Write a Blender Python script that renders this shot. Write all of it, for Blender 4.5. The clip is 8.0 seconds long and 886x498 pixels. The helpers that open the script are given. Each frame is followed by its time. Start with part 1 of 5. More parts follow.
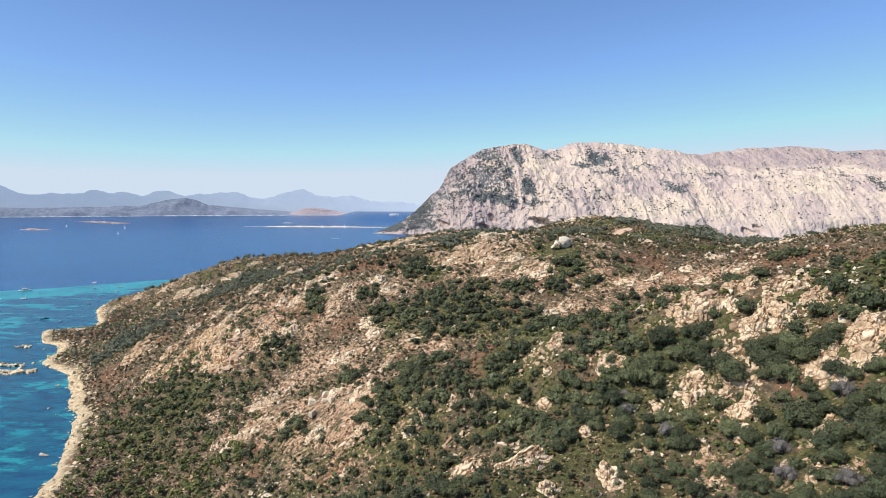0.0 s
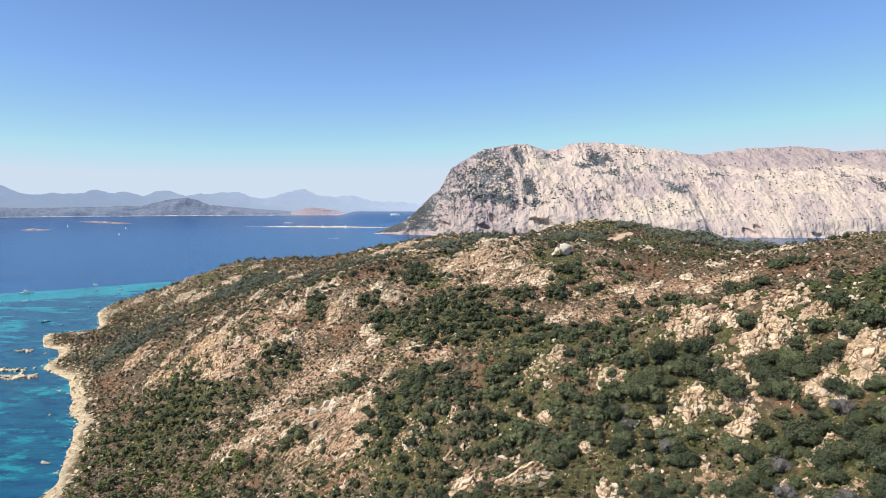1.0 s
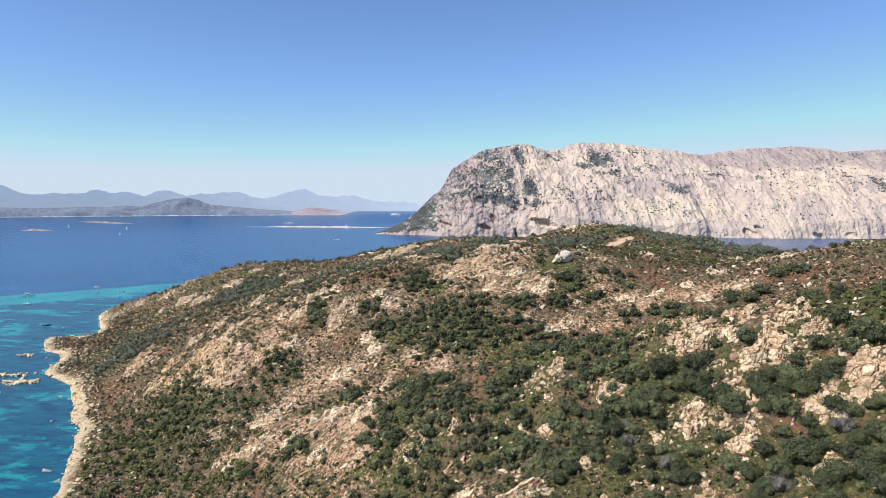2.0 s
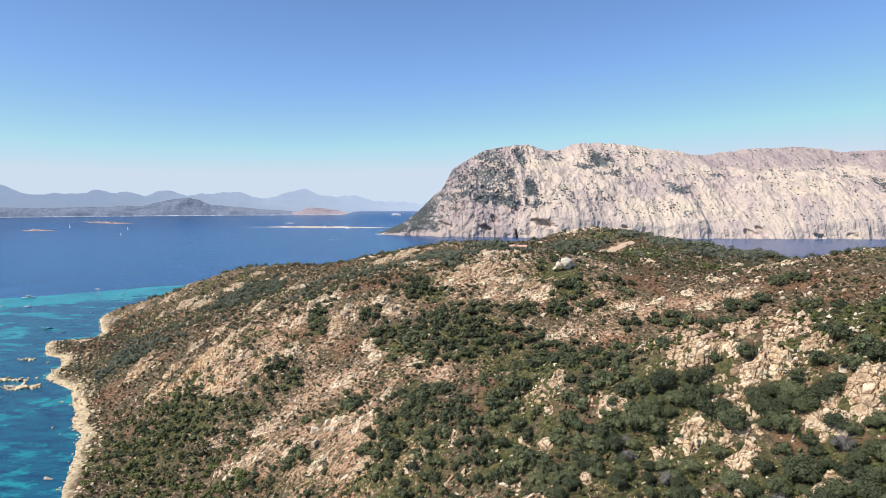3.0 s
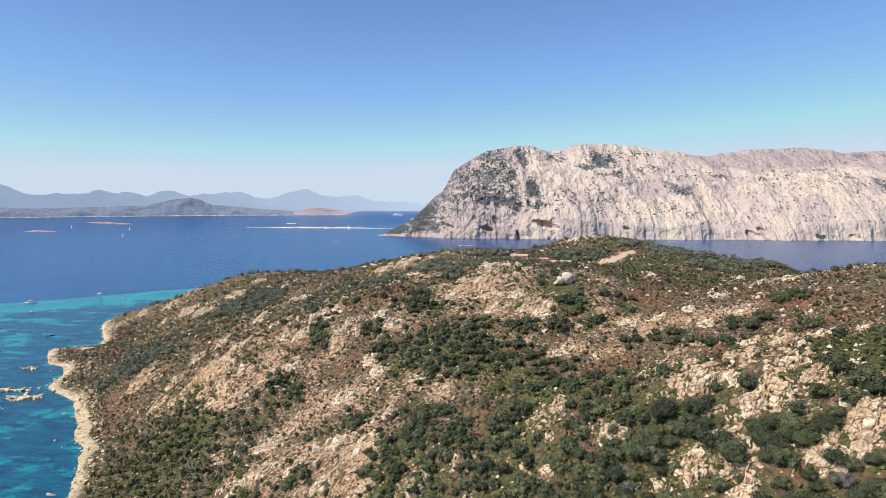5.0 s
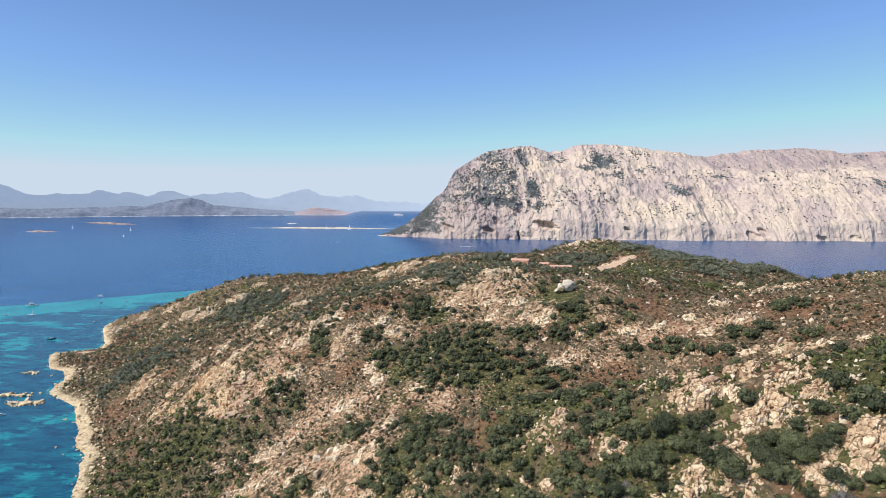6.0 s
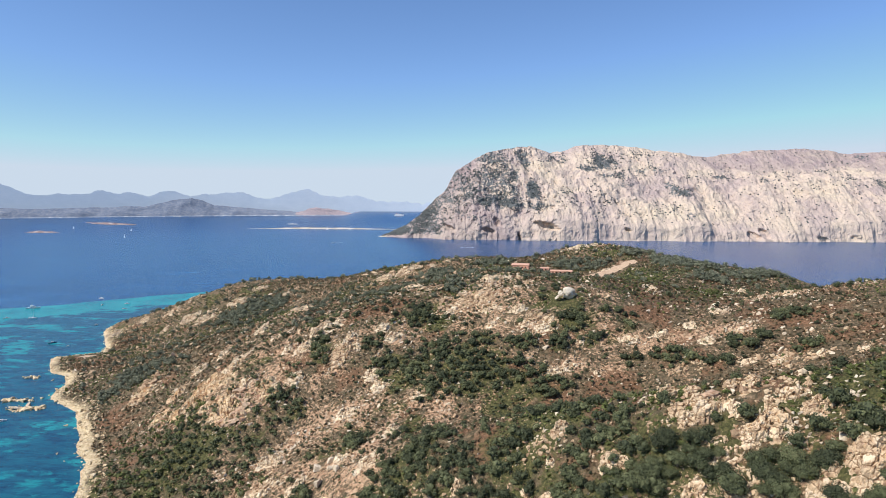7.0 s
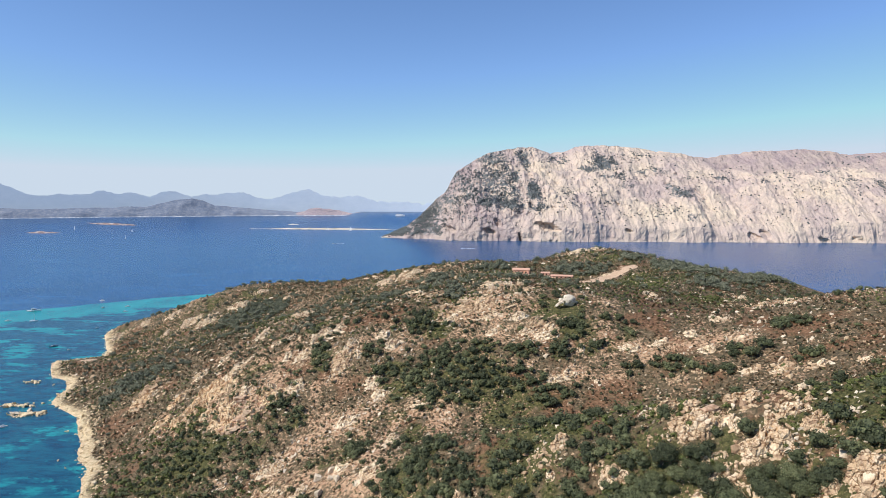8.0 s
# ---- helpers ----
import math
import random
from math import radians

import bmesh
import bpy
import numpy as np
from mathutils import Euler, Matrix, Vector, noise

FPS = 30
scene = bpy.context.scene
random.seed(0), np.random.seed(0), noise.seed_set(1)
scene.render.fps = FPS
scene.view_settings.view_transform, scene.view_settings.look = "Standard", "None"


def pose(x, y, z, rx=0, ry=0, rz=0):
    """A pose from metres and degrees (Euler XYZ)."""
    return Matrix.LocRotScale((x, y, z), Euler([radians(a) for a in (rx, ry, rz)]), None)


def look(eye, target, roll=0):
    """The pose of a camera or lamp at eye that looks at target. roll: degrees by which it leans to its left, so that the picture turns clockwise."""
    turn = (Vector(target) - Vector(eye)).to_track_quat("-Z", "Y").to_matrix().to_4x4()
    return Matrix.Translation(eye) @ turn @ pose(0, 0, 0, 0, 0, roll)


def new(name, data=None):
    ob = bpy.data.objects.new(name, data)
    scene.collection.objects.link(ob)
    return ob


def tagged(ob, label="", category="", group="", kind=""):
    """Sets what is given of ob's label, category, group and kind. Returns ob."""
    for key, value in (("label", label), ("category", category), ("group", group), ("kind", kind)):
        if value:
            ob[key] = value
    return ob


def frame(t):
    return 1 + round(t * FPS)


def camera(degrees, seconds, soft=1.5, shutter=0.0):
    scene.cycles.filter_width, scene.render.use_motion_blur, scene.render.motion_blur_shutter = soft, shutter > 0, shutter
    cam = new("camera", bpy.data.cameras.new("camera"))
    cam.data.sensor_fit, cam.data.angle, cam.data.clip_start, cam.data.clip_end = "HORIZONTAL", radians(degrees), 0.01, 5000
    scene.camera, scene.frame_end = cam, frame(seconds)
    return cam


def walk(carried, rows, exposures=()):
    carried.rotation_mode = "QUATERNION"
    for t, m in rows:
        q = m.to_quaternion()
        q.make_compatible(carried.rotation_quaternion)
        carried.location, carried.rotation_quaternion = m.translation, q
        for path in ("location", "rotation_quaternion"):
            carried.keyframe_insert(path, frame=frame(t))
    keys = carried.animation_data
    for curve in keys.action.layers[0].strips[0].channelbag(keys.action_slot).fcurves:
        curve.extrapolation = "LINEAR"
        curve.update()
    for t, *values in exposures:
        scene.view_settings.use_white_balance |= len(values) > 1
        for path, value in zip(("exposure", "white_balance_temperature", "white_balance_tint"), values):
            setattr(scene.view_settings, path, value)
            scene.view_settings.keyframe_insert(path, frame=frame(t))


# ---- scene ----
# A drone rises straight up over a granite island; sea level is z = 0, y points to the limestone massif.
cam = camera(70.0, 8.0, 0.5)
# seconds, x, y, z, yaw, pitch, lean to the right
ROWS = [
    (0, 0.00, 0.00, 137.56, 0.000, -4.241, -0.097),
    (1, 0.04, 0.10, 142.53, 0.072, -4.315, -0.094),
    (2, 0.09, 0.22, 147.51, 0.142, -4.385, -0.092),
    (3, 0.14, 0.35, 152.49, 0.210, -4.449, -0.091),
    (4, 0.19, 0.49, 157.49, 0.276, -4.508, -0.092),
    (5, 0.25, 0.64, 162.49, 0.340, -4.563, -0.094),
    (6, 0.32, 0.81, 167.51, 0.403, -4.613, -0.098),
    (7, 0.39, 0.99, 172.53, 0.463, -4.658, -0.102),
    (8, 0.47, 1.18, 177.56, 0.522, -4.698, -0.108),
]
walk(cam, [(t, pose(x, y, z, 0, 0, yaw) @ pose(0, 0, 0, 90 + pitch) @ pose(0, 0, 0, 0, 0, -lean))
           for t, x, y, z, yaw, pitch, lean in ROWS], [(0, 0.02), (8, -0.06)])

# ---- light ----
SUN_AZIMUTH, SUN_HEIGHT = 244.0, 47.0   # degrees: clockwise from +y, and above the horizon
world = bpy.data.worlds.new("sky")
scene.world = world
world.use_nodes = True
sky = world.node_tree.nodes.new("ShaderNodeTexSky")
sky.sky_type = "NISHITA"
sky.sun_disc = False
sky.sun_elevation = radians(SUN_HEIGHT)
sky.sun_rotation = radians(SUN_AZIMUTH)
sky.altitude, sky.air_density, sky.dust_density, sky.ozone_density = 2500, 1.15, 0.5, 6.0
background = world.node_tree.nodes["Background"]
background.inputs["Strength"].default_value = 0.154
cool = world.node_tree.nodes.new("ShaderNodeMix")   # the slightly greenish blue of the summer haze
cool.data_type, cool.blend_type = "RGBA", "MULTIPLY"
cool.inputs[0].default_value = 1.0
cool.inputs[7].default_value = (0.97, 0.985, 1.04, 1)
world.node_tree.links.new(sky.outputs["Color"], cool.inputs[6])
haze = world.node_tree.nodes.new("ShaderNodeMix")   # the pale sea haze is nowhere brighter than this
haze.data_type, haze.blend_type = "RGBA", "DARKEN"
haze.inputs[0].default_value = 1.0
haze.inputs[7].default_value = (4.05, 4.75, 5.6, 1)
world.node_tree.links.new(cool.outputs[2], haze.inputs[6])
world.node_tree.links.new(haze.outputs[2], background.inputs["Color"])
sun_data = bpy.data.lights.new("sun", "SUN")
sun_data.energy, sun_data.angle, sun_data.color = 5.0, radians(0.53), (1.0, 0.93, 0.87)
az, el = radians(SUN_AZIMUTH), radians(SUN_HEIGHT)
to_sun = Vector((math.sin(az) * math.cos(el), math.cos(az) * math.cos(el), math.sin(el)))
sun = new("sun", sun_data)
sun.matrix_world = look(to_sun * 400, (0, 0, 0))


# ---- materials ----
def material(name, roughness=0.9, specular=0.3):
    m = bpy.data.materials.new(name)
    m.use_nodes = True
    b = m.node_tree.nodes["Principled BSDF"]
    b.inputs["Roughness"].default_value = roughness
    b.inputs["Specular IOR Level"].default_value = specular
    return m, m.node_tree, b


def noise_node(tree, scale, detail=4.0, rough=0.55, stretch=None):
    """World-sized noise: scale in cycles a metre."""
    n = tree.nodes.new("ShaderNodeTexNoise")
    n.inputs["Scale"].default_value, n.inputs["Detail"].default_value = scale, detail
    n.inputs["Roughness"].default_value = rough
    g = tree.nodes.new("ShaderNodeNewGeometry")
    if stretch:
        mp = tree.nodes.new("ShaderNodeMapping")
        mp.inputs["Scale"].default_value = stretch[0]
        mp.inputs["Rotation"].default_value = stretch[1]
        tree.links.new(g.outputs["Position"], mp.inputs["Vector"])
        tree.links.new(mp.outputs["Vector"], n.inputs["Vector"])
    else:
        tree.links.new(g.outputs["Position"], n.inputs["Vector"])
    return n.outputs["Fac"]


def ramp(tree, fac, stops):
    r = tree.nodes.new("ShaderNodeValToRGB")
    while len(r.color_ramp.elements) < len(stops):
        r.color_ramp.elements.new(0.5)
    for e, (p, c) in zip(r.color_ramp.elements, stops):
        e.position = p
        e.color = (*c, 1) if isinstance(c, tuple) else (c, c, c, 1)
    tree.links.new(fac, r.inputs["Fac"])
    return r.outputs["Color"]


def mixed(tree, fac, a, b, mode="MIX"):
    n = tree.nodes.new("ShaderNodeMix")
    n.data_type, n.blend_type = "RGBA", mode
    for socket, v in ((n.inputs[0], fac), (n.inputs[6], a), (n.inputs[7], b)):
        if isinstance(v, (int, float)):
            socket.default_value = v
        elif isinstance(v, tuple):
            socket.default_value = (*v, 1)
        else:
            tree.links.new(v, socket)
    return n.outputs[2]


def math_node(tree, op, a, b=0.0, clamp=False):
    n = tree.nodes.new("ShaderNodeMath")
    n.operation, n.use_clamp = op, clamp
    for socket, v in zip(n.inputs, (a, b)):
        if isinstance(v, (int, float)):
            socket.default_value = v
        else:
            tree.links.new(v, socket)
    return n.outputs[0]


def attribute(tree, name):
    n = tree.nodes.new("ShaderNodeAttribute")
    n.attribute_name = name
    return n.outputs["Fac"]


def bump(tree, b, height, strength, distance):
    n = tree.nodes.new("ShaderNodeBump")
    n.inputs["Strength"].default_value, n.inputs["Distance"].default_value = strength, distance
    tree.links.new(height, n.inputs["Height"])
    tree.links.new(n.outputs["Normal"], b.inputs["Normal"])


def paint(tree, b, colour):
    tree.links.new(colour, b.inputs["Base Color"])


def foliage_material(name, stops, spread=0.5):
    """Leaves: the hue goes from plant to plant, the tone from clump to clump."""
    m, tree, b = material(name, 0.75, 0.25)
    info = tree.nodes.new("ShaderNodeObjectInfo")
    geo = tree.nodes.new("ShaderNodeNewGeometry")
    tone = math_node(tree, "FRACT", math_node(tree, "ADD", attribute(tree, "tone"), info.outputs["Random"]))
    fac = math_node(tree, "ADD", math_node(tree, "MULTIPLY", tone, 1 - spread),
                    math_node(tree, "MULTIPLY", geo.outputs["Random Per Island"], spread))
    sprig = ramp(tree, noise_node(tree, 2.6, 3.0, 0.7), [(0.36, 0.55), (0.5, 0.92), (0.64, 1.2)])
    paint(tree, b, mixed(tree, 1.0, ramp(tree, fac, stops), sprig, "MULTIPLY"))
    return m


LEAF = foliage_material("evergreen_leaves", [(0.0, (0.039, 0.047, 0.024)), (0.35, (0.070, 0.083, 0.041)),
                                             (0.7, (0.125, 0.140, 0.064)), (1.0, (0.220, 0.229, 0.108))], 0.36)
BRIGHT_LEAF = foliage_material("young_green_leaves", [(0.0, (0.085, 0.105, 0.034)), (0.6, (0.140, 0.160, 0.046)), (1.0, (0.205, 0.210, 0.075))])
SILVER_LEAF = foliage_material("silvery_olive_leaves", [(0.0, (0.104, 0.114, 0.074)), (0.5, (0.167, 0.179, 0.116)), (1.0, (0.260, 0.268, 0.176))])
MASTIC_LEAF = foliage_material("mastic_leaves", [(0.0, (0.061, 0.074, 0.034)), (0.5, (0.108, 0.123, 0.053)), (1.0, (0.180, 0.186, 0.084))], 0.36)
HEATH_LEAF = foliage_material("dry_heath_twigs", [(0.0, (0.104, 0.092, 0.046)), (0.35, (0.152, 0.120, 0.061)),
                                                  (0.65, (0.175, 0.114, 0.061)), (1.0, (0.260, 0.175, 0.094))])
GREY_LEAF = foliage_material("bare_grey_twigs", [(0.0, (0.13, 0.12, 0.105)), (1.0, (0.21, 0.19, 0.165))])

# leaves across the strait, their colours greyed and blued to paint in the haze
HAZED_CLIFF_LEAF = foliage_material("hazed_cliff_scrub_leaves", [(0.0, (0.085, 0.098, 0.100)), (0.6, (0.125, 0.138, 0.130)), (1.0, (0.17, 0.18, 0.16))])
BARK, tree_, b_ = material("bark", 0.9)
paint(tree_, b_, ramp(tree_, noise_node(tree_, 3.0), [(0.3, (0.06, 0.045, 0.035)), (0.7, (0.13, 0.10, 0.08))]))


def granite(name, dark, mid, light):
    m, tree, b = material(name, 0.85, 0.25)
    info = tree.nodes.new("ShaderNodeObjectInfo")
    geo = tree.nodes.new("ShaderNodeNewGeometry")
    tone = math_node(tree, "FRACT", math_node(tree, "ADD", math_node(tree, "ADD", attribute(tree, "tone"), info.outputs["Random"]),
                                              geo.outputs["Random Per Island"]))
    body = ramp(tree, tone, [(0.0, dark), (0.45, mid), (1.0, light)])
    stain = ramp(tree, noise_node(tree, 0.45, 6.0), [(0.36, (0.62, 0.56, 0.50)), (0.48, (1.0, 1.0, 1.0))])
    grain = ramp(tree, noise_node(tree, 4.0, 3.0), [(0.3, 0.78), (0.7, 1.1)])
    paint(tree, b, mixed(tree, 1.0, mixed(tree, 1.0, body, stain, "MULTIPLY"), grain, "MULTIPLY"))
    bump(tree, b, noise_node(tree, 1.6, 6.0), 0.7, 0.35)
    return m


GRANITE = granite("weathered_granite", (0.380, 0.250, 0.149), (0.560, 0.398, 0.243), (0.700, 0.533, 0.338))
PALE_GRANITE = granite("pale_granite", (0.60, 0.49, 0.345), (0.70, 0.585, 0.42), (0.76, 0.655, 0.49))
WHITE_GRANITE = granite("bleached_granite", (0.70, 0.61, 0.47), (0.77, 0.69, 0.54), (0.82, 0.75, 0.60))
RED_GRANITE = granite("rusty_granite", (0.44, 0.26, 0.165), (0.56, 0.37, 0.24), (0.66, 0.49, 0.33))

SHORE_GRANITE = granite("sea_worn_granite", (0.58, 0.435, 0.255), (0.76, 0.60, 0.37), (0.84, 0.70, 0.455))


def fissured(name, stops, grain):
    """Rock cut by dark joints, with lichen tones and a coarse grain."""
    m, tree, b = material(name, 0.9, 0.2)
    fac = math_node(tree, "ADD", math_node(tree, "MULTIPLY", attribute(tree, "tone"), 0.6),
                    math_node(tree, "MULTIPLY", math_node(tree, "SUBTRACT", noise_node(tree, 0.35, 8.0, 0.7), 0.22), 1.1))
    grit = ramp(tree, noise_node(tree, grain, 6.0, 0.7), [(0.32, (0.50, 0.43, 0.37)), (0.42, (0.95, 0.95, 0.95)), (0.6, (1.08, 1.08, 1.08))])
    joint = tree.nodes.new("ShaderNodeTexVoronoi")
    joint.feature = "DISTANCE_TO_EDGE"
    joint.inputs["Scale"].default_value = 0.24
    geo = tree.nodes.new("ShaderNodeNewGeometry")
    warp = tree.nodes.new("ShaderNodeTexNoise")
    warp.inputs["Scale"].default_value, warp.inputs["Detail"].default_value = 0.5, 4.0
    tree.links.new(geo.outputs["Position"], warp.inputs["Vector"])
    spread = tree.nodes.new("ShaderNodeMapping")
    spread.inputs["Scale"].default_value = (0.75, 1.0, 1.7)
    spread.inputs["Rotation"].default_value = (0.25, 0.5, 0.2)
    tree.links.new(mixed(tree, 0.8, geo.outputs["Position"], mixed(tree, 1.0, warp.outputs["Color"], (3.0, 3.0, 3.0), "MULTIPLY"), "ADD"), spread.inputs["Vector"])
    tree.links.new(spread.outputs["Vector"], joint.inputs["Vector"])
    dark = ramp(tree, joint.outputs["Distance"], [(0.012, (0.42, 0.34, 0.28)), (0.05, (1.0, 1.0, 1.0))])
    paint(tree, b, mixed(tree, 1.0, mixed(tree, 1.0, ramp(tree, fac, stops), grit, "MULTIPLY"), dark, "MULTIPLY"))
    relief = math_node(tree, "ADD", noise_node(tree, 1.2, 8.0, 0.7), math_node(tree, "MINIMUM", math_node(tree, "MULTIPLY", joint.outputs["Distance"], 3.0), 0.5))
    bump(tree, b, relief, 0.8, 0.6)
    return m


CRAG = fissured("fissured_cream_granite", [(0.06, (0.34, 0.24, 0.15)), (0.26, (0.54, 0.40, 0.26)), (0.48, (0.74, 0.585, 0.395)), (0.80, (0.86, 0.725, 0.51))], 2.0)
WARM_CRAG = fissured("fissured_tan_granite", [(0.08, (0.24, 0.15, 0.09)), (0.30, (0.46, 0.315, 0.195)), (0.52, (0.67, 0.50, 0.315)), (0.86, (0.82, 0.655, 0.45))], 2.4)
RUSTY_CRAG = fissured("fissured_rusty_granite", [(0.08, (0.32, 0.18, 0.10)), (0.34, (0.60, 0.40, 0.23)), (0.58, (0.77, 0.57, 0.35)), (0.88, (0.86, 0.70, 0.46))], 1.8)

# Ground: pink granite grit, dry heath and herbs
GROUND, tree_, b_ = material("granite_grit_and_heath", 0.95, 0.15)
soil = ramp(tree_, noise_node(tree_, 0.45, 9.0, 0.75), [(0.34, (0.266, 0.150, 0.084)), (0.45, (0.475, 0.290, 0.172)), (0.55, (0.655, 0.440, 0.272)), (0.68, (0.798, 0.598, 0.392))])
stone = ramp(tree_, noise_node(tree_, 0.9, 8.0, 0.75), [(0.34, (0.184, 0.112, 0.065)), (0.45, (0.504, 0.344, 0.206)), (0.56, (0.698, 0.512, 0.318)), (0.68, (0.825, 0.660, 0.439))])
stony = math_node(tree_, "ADD", attribute(tree_, "stone"), math_node(tree_, "MULTIPLY", math_node(tree_, "SUBTRACT", noise_node(tree_, 0.16, 7.0, 0.65), 0.5), 2.4))
soil = mixed(tree_, ramp(tree_, stony, [(0.48, 0.0), (0.60, 1.0)]), soil, stone)
heath = ramp(tree_, noise_node(tree_, 0.5, 8.0, 0.7), [(0.34, (0.068, 0.060, 0.034)), (0.46, (0.122, 0.098, 0.058)), (0.56, (0.208, 0.155, 0.091)), (0.66, (0.400, 0.281, 0.174))])
herbs = ramp(tree_, noise_node(tree_, 0.8, 7.0, 0.7), [(0.36, (0.048, 0.052, 0.022)), (0.48, (0.097, 0.098, 0.039)), (0.58, (0.157, 0.146, 0.058)), (0.68, (0.285, 0.230, 0.115))])
fleck = math_node(tree_, "ADD", math_node(tree_, "MULTIPLY", math_node(tree_, "SUBTRACT", noise_node(tree_, 0.07, 4.0, 0.6), 0.5), 1.5),
                  math_node(tree_, "MULTIPLY", math_node(tree_, "SUBTRACT", noise_node(tree_, 0.6, 8.0, 0.75), 0.5), 3.4))
cover = ramp(tree_, math_node(tree_, "ADD", attribute(tree_, "heath"), fleck), [(0.37, 0.0), (0.47, 1.0)])
rust = ramp(tree_, noise_node(tree_, 0.7, 8.0, 0.72), [(0.36, (0.108, 0.068, 0.039)), (0.48, (0.203, 0.117, 0.066)), (0.60, (0.324, 0.183, 0.103))])
rusting = math_node(tree_, "ADD", noise_node(tree_, 0.034, 7.0, 0.65), math_node(tree_, "MULTIPLY", attribute(tree_, "rust"), 0.16))
heath = mixed(tree_, ramp(tree_, rusting, [(0.54, 0.0), (0.61, 1.0)]), heath, rust)
greening = math_node(tree_, "ADD", noise_node(tree_, 0.026, 8.0, 0.66), math_node(tree_, "MULTIPLY", math_node(tree_, "SUBTRACT", attribute(tree_, "herb"), math_node(tree_, "MULTIPLY", attribute(tree_, "moor"), 0.5)), 0.2))
plants = mixed(tree_, ramp(tree_, greening, [(0.55, 0.0), (0.61, 1.0)]), heath, herbs)
land = mixed(tree_, cover, soil, plants)
sand = ramp(tree_, noise_node(tree_, 0.5, 6.0), [(0.34, (0.56, 0.41, 0.23)), (0.5, (0.76, 0.60, 0.36)), (0.66, (0.84, 0.70, 0.45))])
land = mixed(tree_, attribute(tree_, "beach"), land, sand)
worn = ramp(tree_, math_node(tree_, "ADD", attribute(tree_, "track"), math_node(tree_, "MULTIPLY", math_node(tree_, "SUBTRACT", noise_node(tree_, 0.22, 7.0, 0.7), 0.5), 2.4)), [(0.34, 0.0), (0.44, 1.0)])
land = mixed(tree_, worn, land, ramp(tree_, noise_node(tree_, 0.6), [(0.3, (0.54, 0.375, 0.245)), (0.7, (0.72, 0.54, 0.37))]))
paint(tree_, b_, land)
bump(tree_, b_, noise_node(tree_, 0.7, 8.0, 0.7), 1.0, 1.6)

# Sea: deep blue, dark seagrass beds and pale sand under shallow water
SEA, tree_, b_ = material("sea_water", 0.25, 0.35)
b_.inputs["IOR"].default_value = 1.33
deep = ramp(tree_, noise_node(tree_, 0.004, 5.0, 0.6, ((1, 2.2, 1), (0, 0, 0.15))), [(0.3, (0.011, 0.070, 0.185)), (0.6, (0.016, 0.092, 0.228)), (0.75, (0.03, 0.120, 0.255))])
streaks = ramp(tree_, noise_node(tree_, 0.012, 9.0, 0.7, ((1, 3.0, 1), (0, 0, 0.12))), [(0.36, 0.84), (0.52, 1.0), (0.62, 1.16), (0.70, 1.7)])
deep = mixed(tree_, 1.0, deep, streaks, "MULTIPLY")
grass = ramp(tree_, noise_node(tree_, 0.05, 7.0, 0.65, ((1, 2.4, 1), (0, 0, 0.35))), [(0.36, (0.005, 0.046, 0.100)), (0.60, (0.010, 0.115, 0.170))])
turquoise = ramp(tree_, noise_node(tree_, 0.02, 5.0), [(0.3, (0.008, 0.200, 0.235)), (0.7, (0.020, 0.315, 0.315))])
patch = math_node(tree_, "ADD", attribute(tree_, "sand"),
                  math_node(tree_, "MULTIPLY", math_node(tree_, "SUBTRACT", noise_node(tree_, 0.018, 9.0, 0.7, ((1, 1.7, 1), (0, 0, 0.5))), 0.5), 3.4))
bed = mixed(tree_, ramp(tree_, patch, [(0.40, 0.0), (0.62, 1.0)]), grass, turquoise)
paint(tree_, b_, mixed(tree_, attribute(tree_, "shelf"), deep, bed))
bump(tree_, b_, noise_node(tree_, 0.35, 6.0, 0.6, ((1, 1.8, 1), (0, 0, 0.3))), 0.5, 0.5)

FOAM, tree_, b_ = material("foam", 0.8)
b_.inputs["Base Color"].default_value = (0.75, 0.8, 0.82, 1)

# Limestone massif
LIMESTONE, tree_, b_ = material("pale_limestone", 0.95, 0.1)
rock = ramp(tree_, noise_node(tree_, 0.006, 8.0, 0.65), [(0.36, (0.44, 0.355, 0.315)), (0.5, (0.54, 0.44, 0.355)), (0.64, (0.585, 0.485, 0.365))])
streak = ramp(tree_, noise_node(tree_, 0.055, 9.0, 0.78, ((1, 0.5, 0.55), (0, 0.35, 0))), [(0.33, (0.64, 0.62, 0.66)), (0.40, (0.95, 0.95, 0.96)), (0.54, (1.12, 1.12, 1.12))])
pits = ramp(tree_, noise_node(tree_, 0.16, 8.0, 0.8), [(0.33, (0.66, 0.63, 0.68)), (0.41, (0.98, 0.98, 0.98)), (0.58, (1.10, 1.10, 1.10))])
rock = mixed(tree_, 1.0, mixed(tree_, 1.0, rock, streak, "MULTIPLY"), pits, "MULTIPLY")
# weathered grey rock on the east crest; on the west face, mauve shade painted in
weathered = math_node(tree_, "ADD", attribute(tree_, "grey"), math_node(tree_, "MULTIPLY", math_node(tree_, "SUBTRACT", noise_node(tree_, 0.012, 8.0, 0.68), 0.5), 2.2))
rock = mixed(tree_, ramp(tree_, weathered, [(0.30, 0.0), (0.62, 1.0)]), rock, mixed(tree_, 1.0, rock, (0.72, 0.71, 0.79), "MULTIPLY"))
scrub = math_node(tree_, "ADD", attribute(tree_, "scrub"), math_node(tree_, "MULTIPLY", math_node(tree_, "SUBTRACT", noise_node(tree_, 0.06, 9.0, 0.75), 0.5), 2.8))
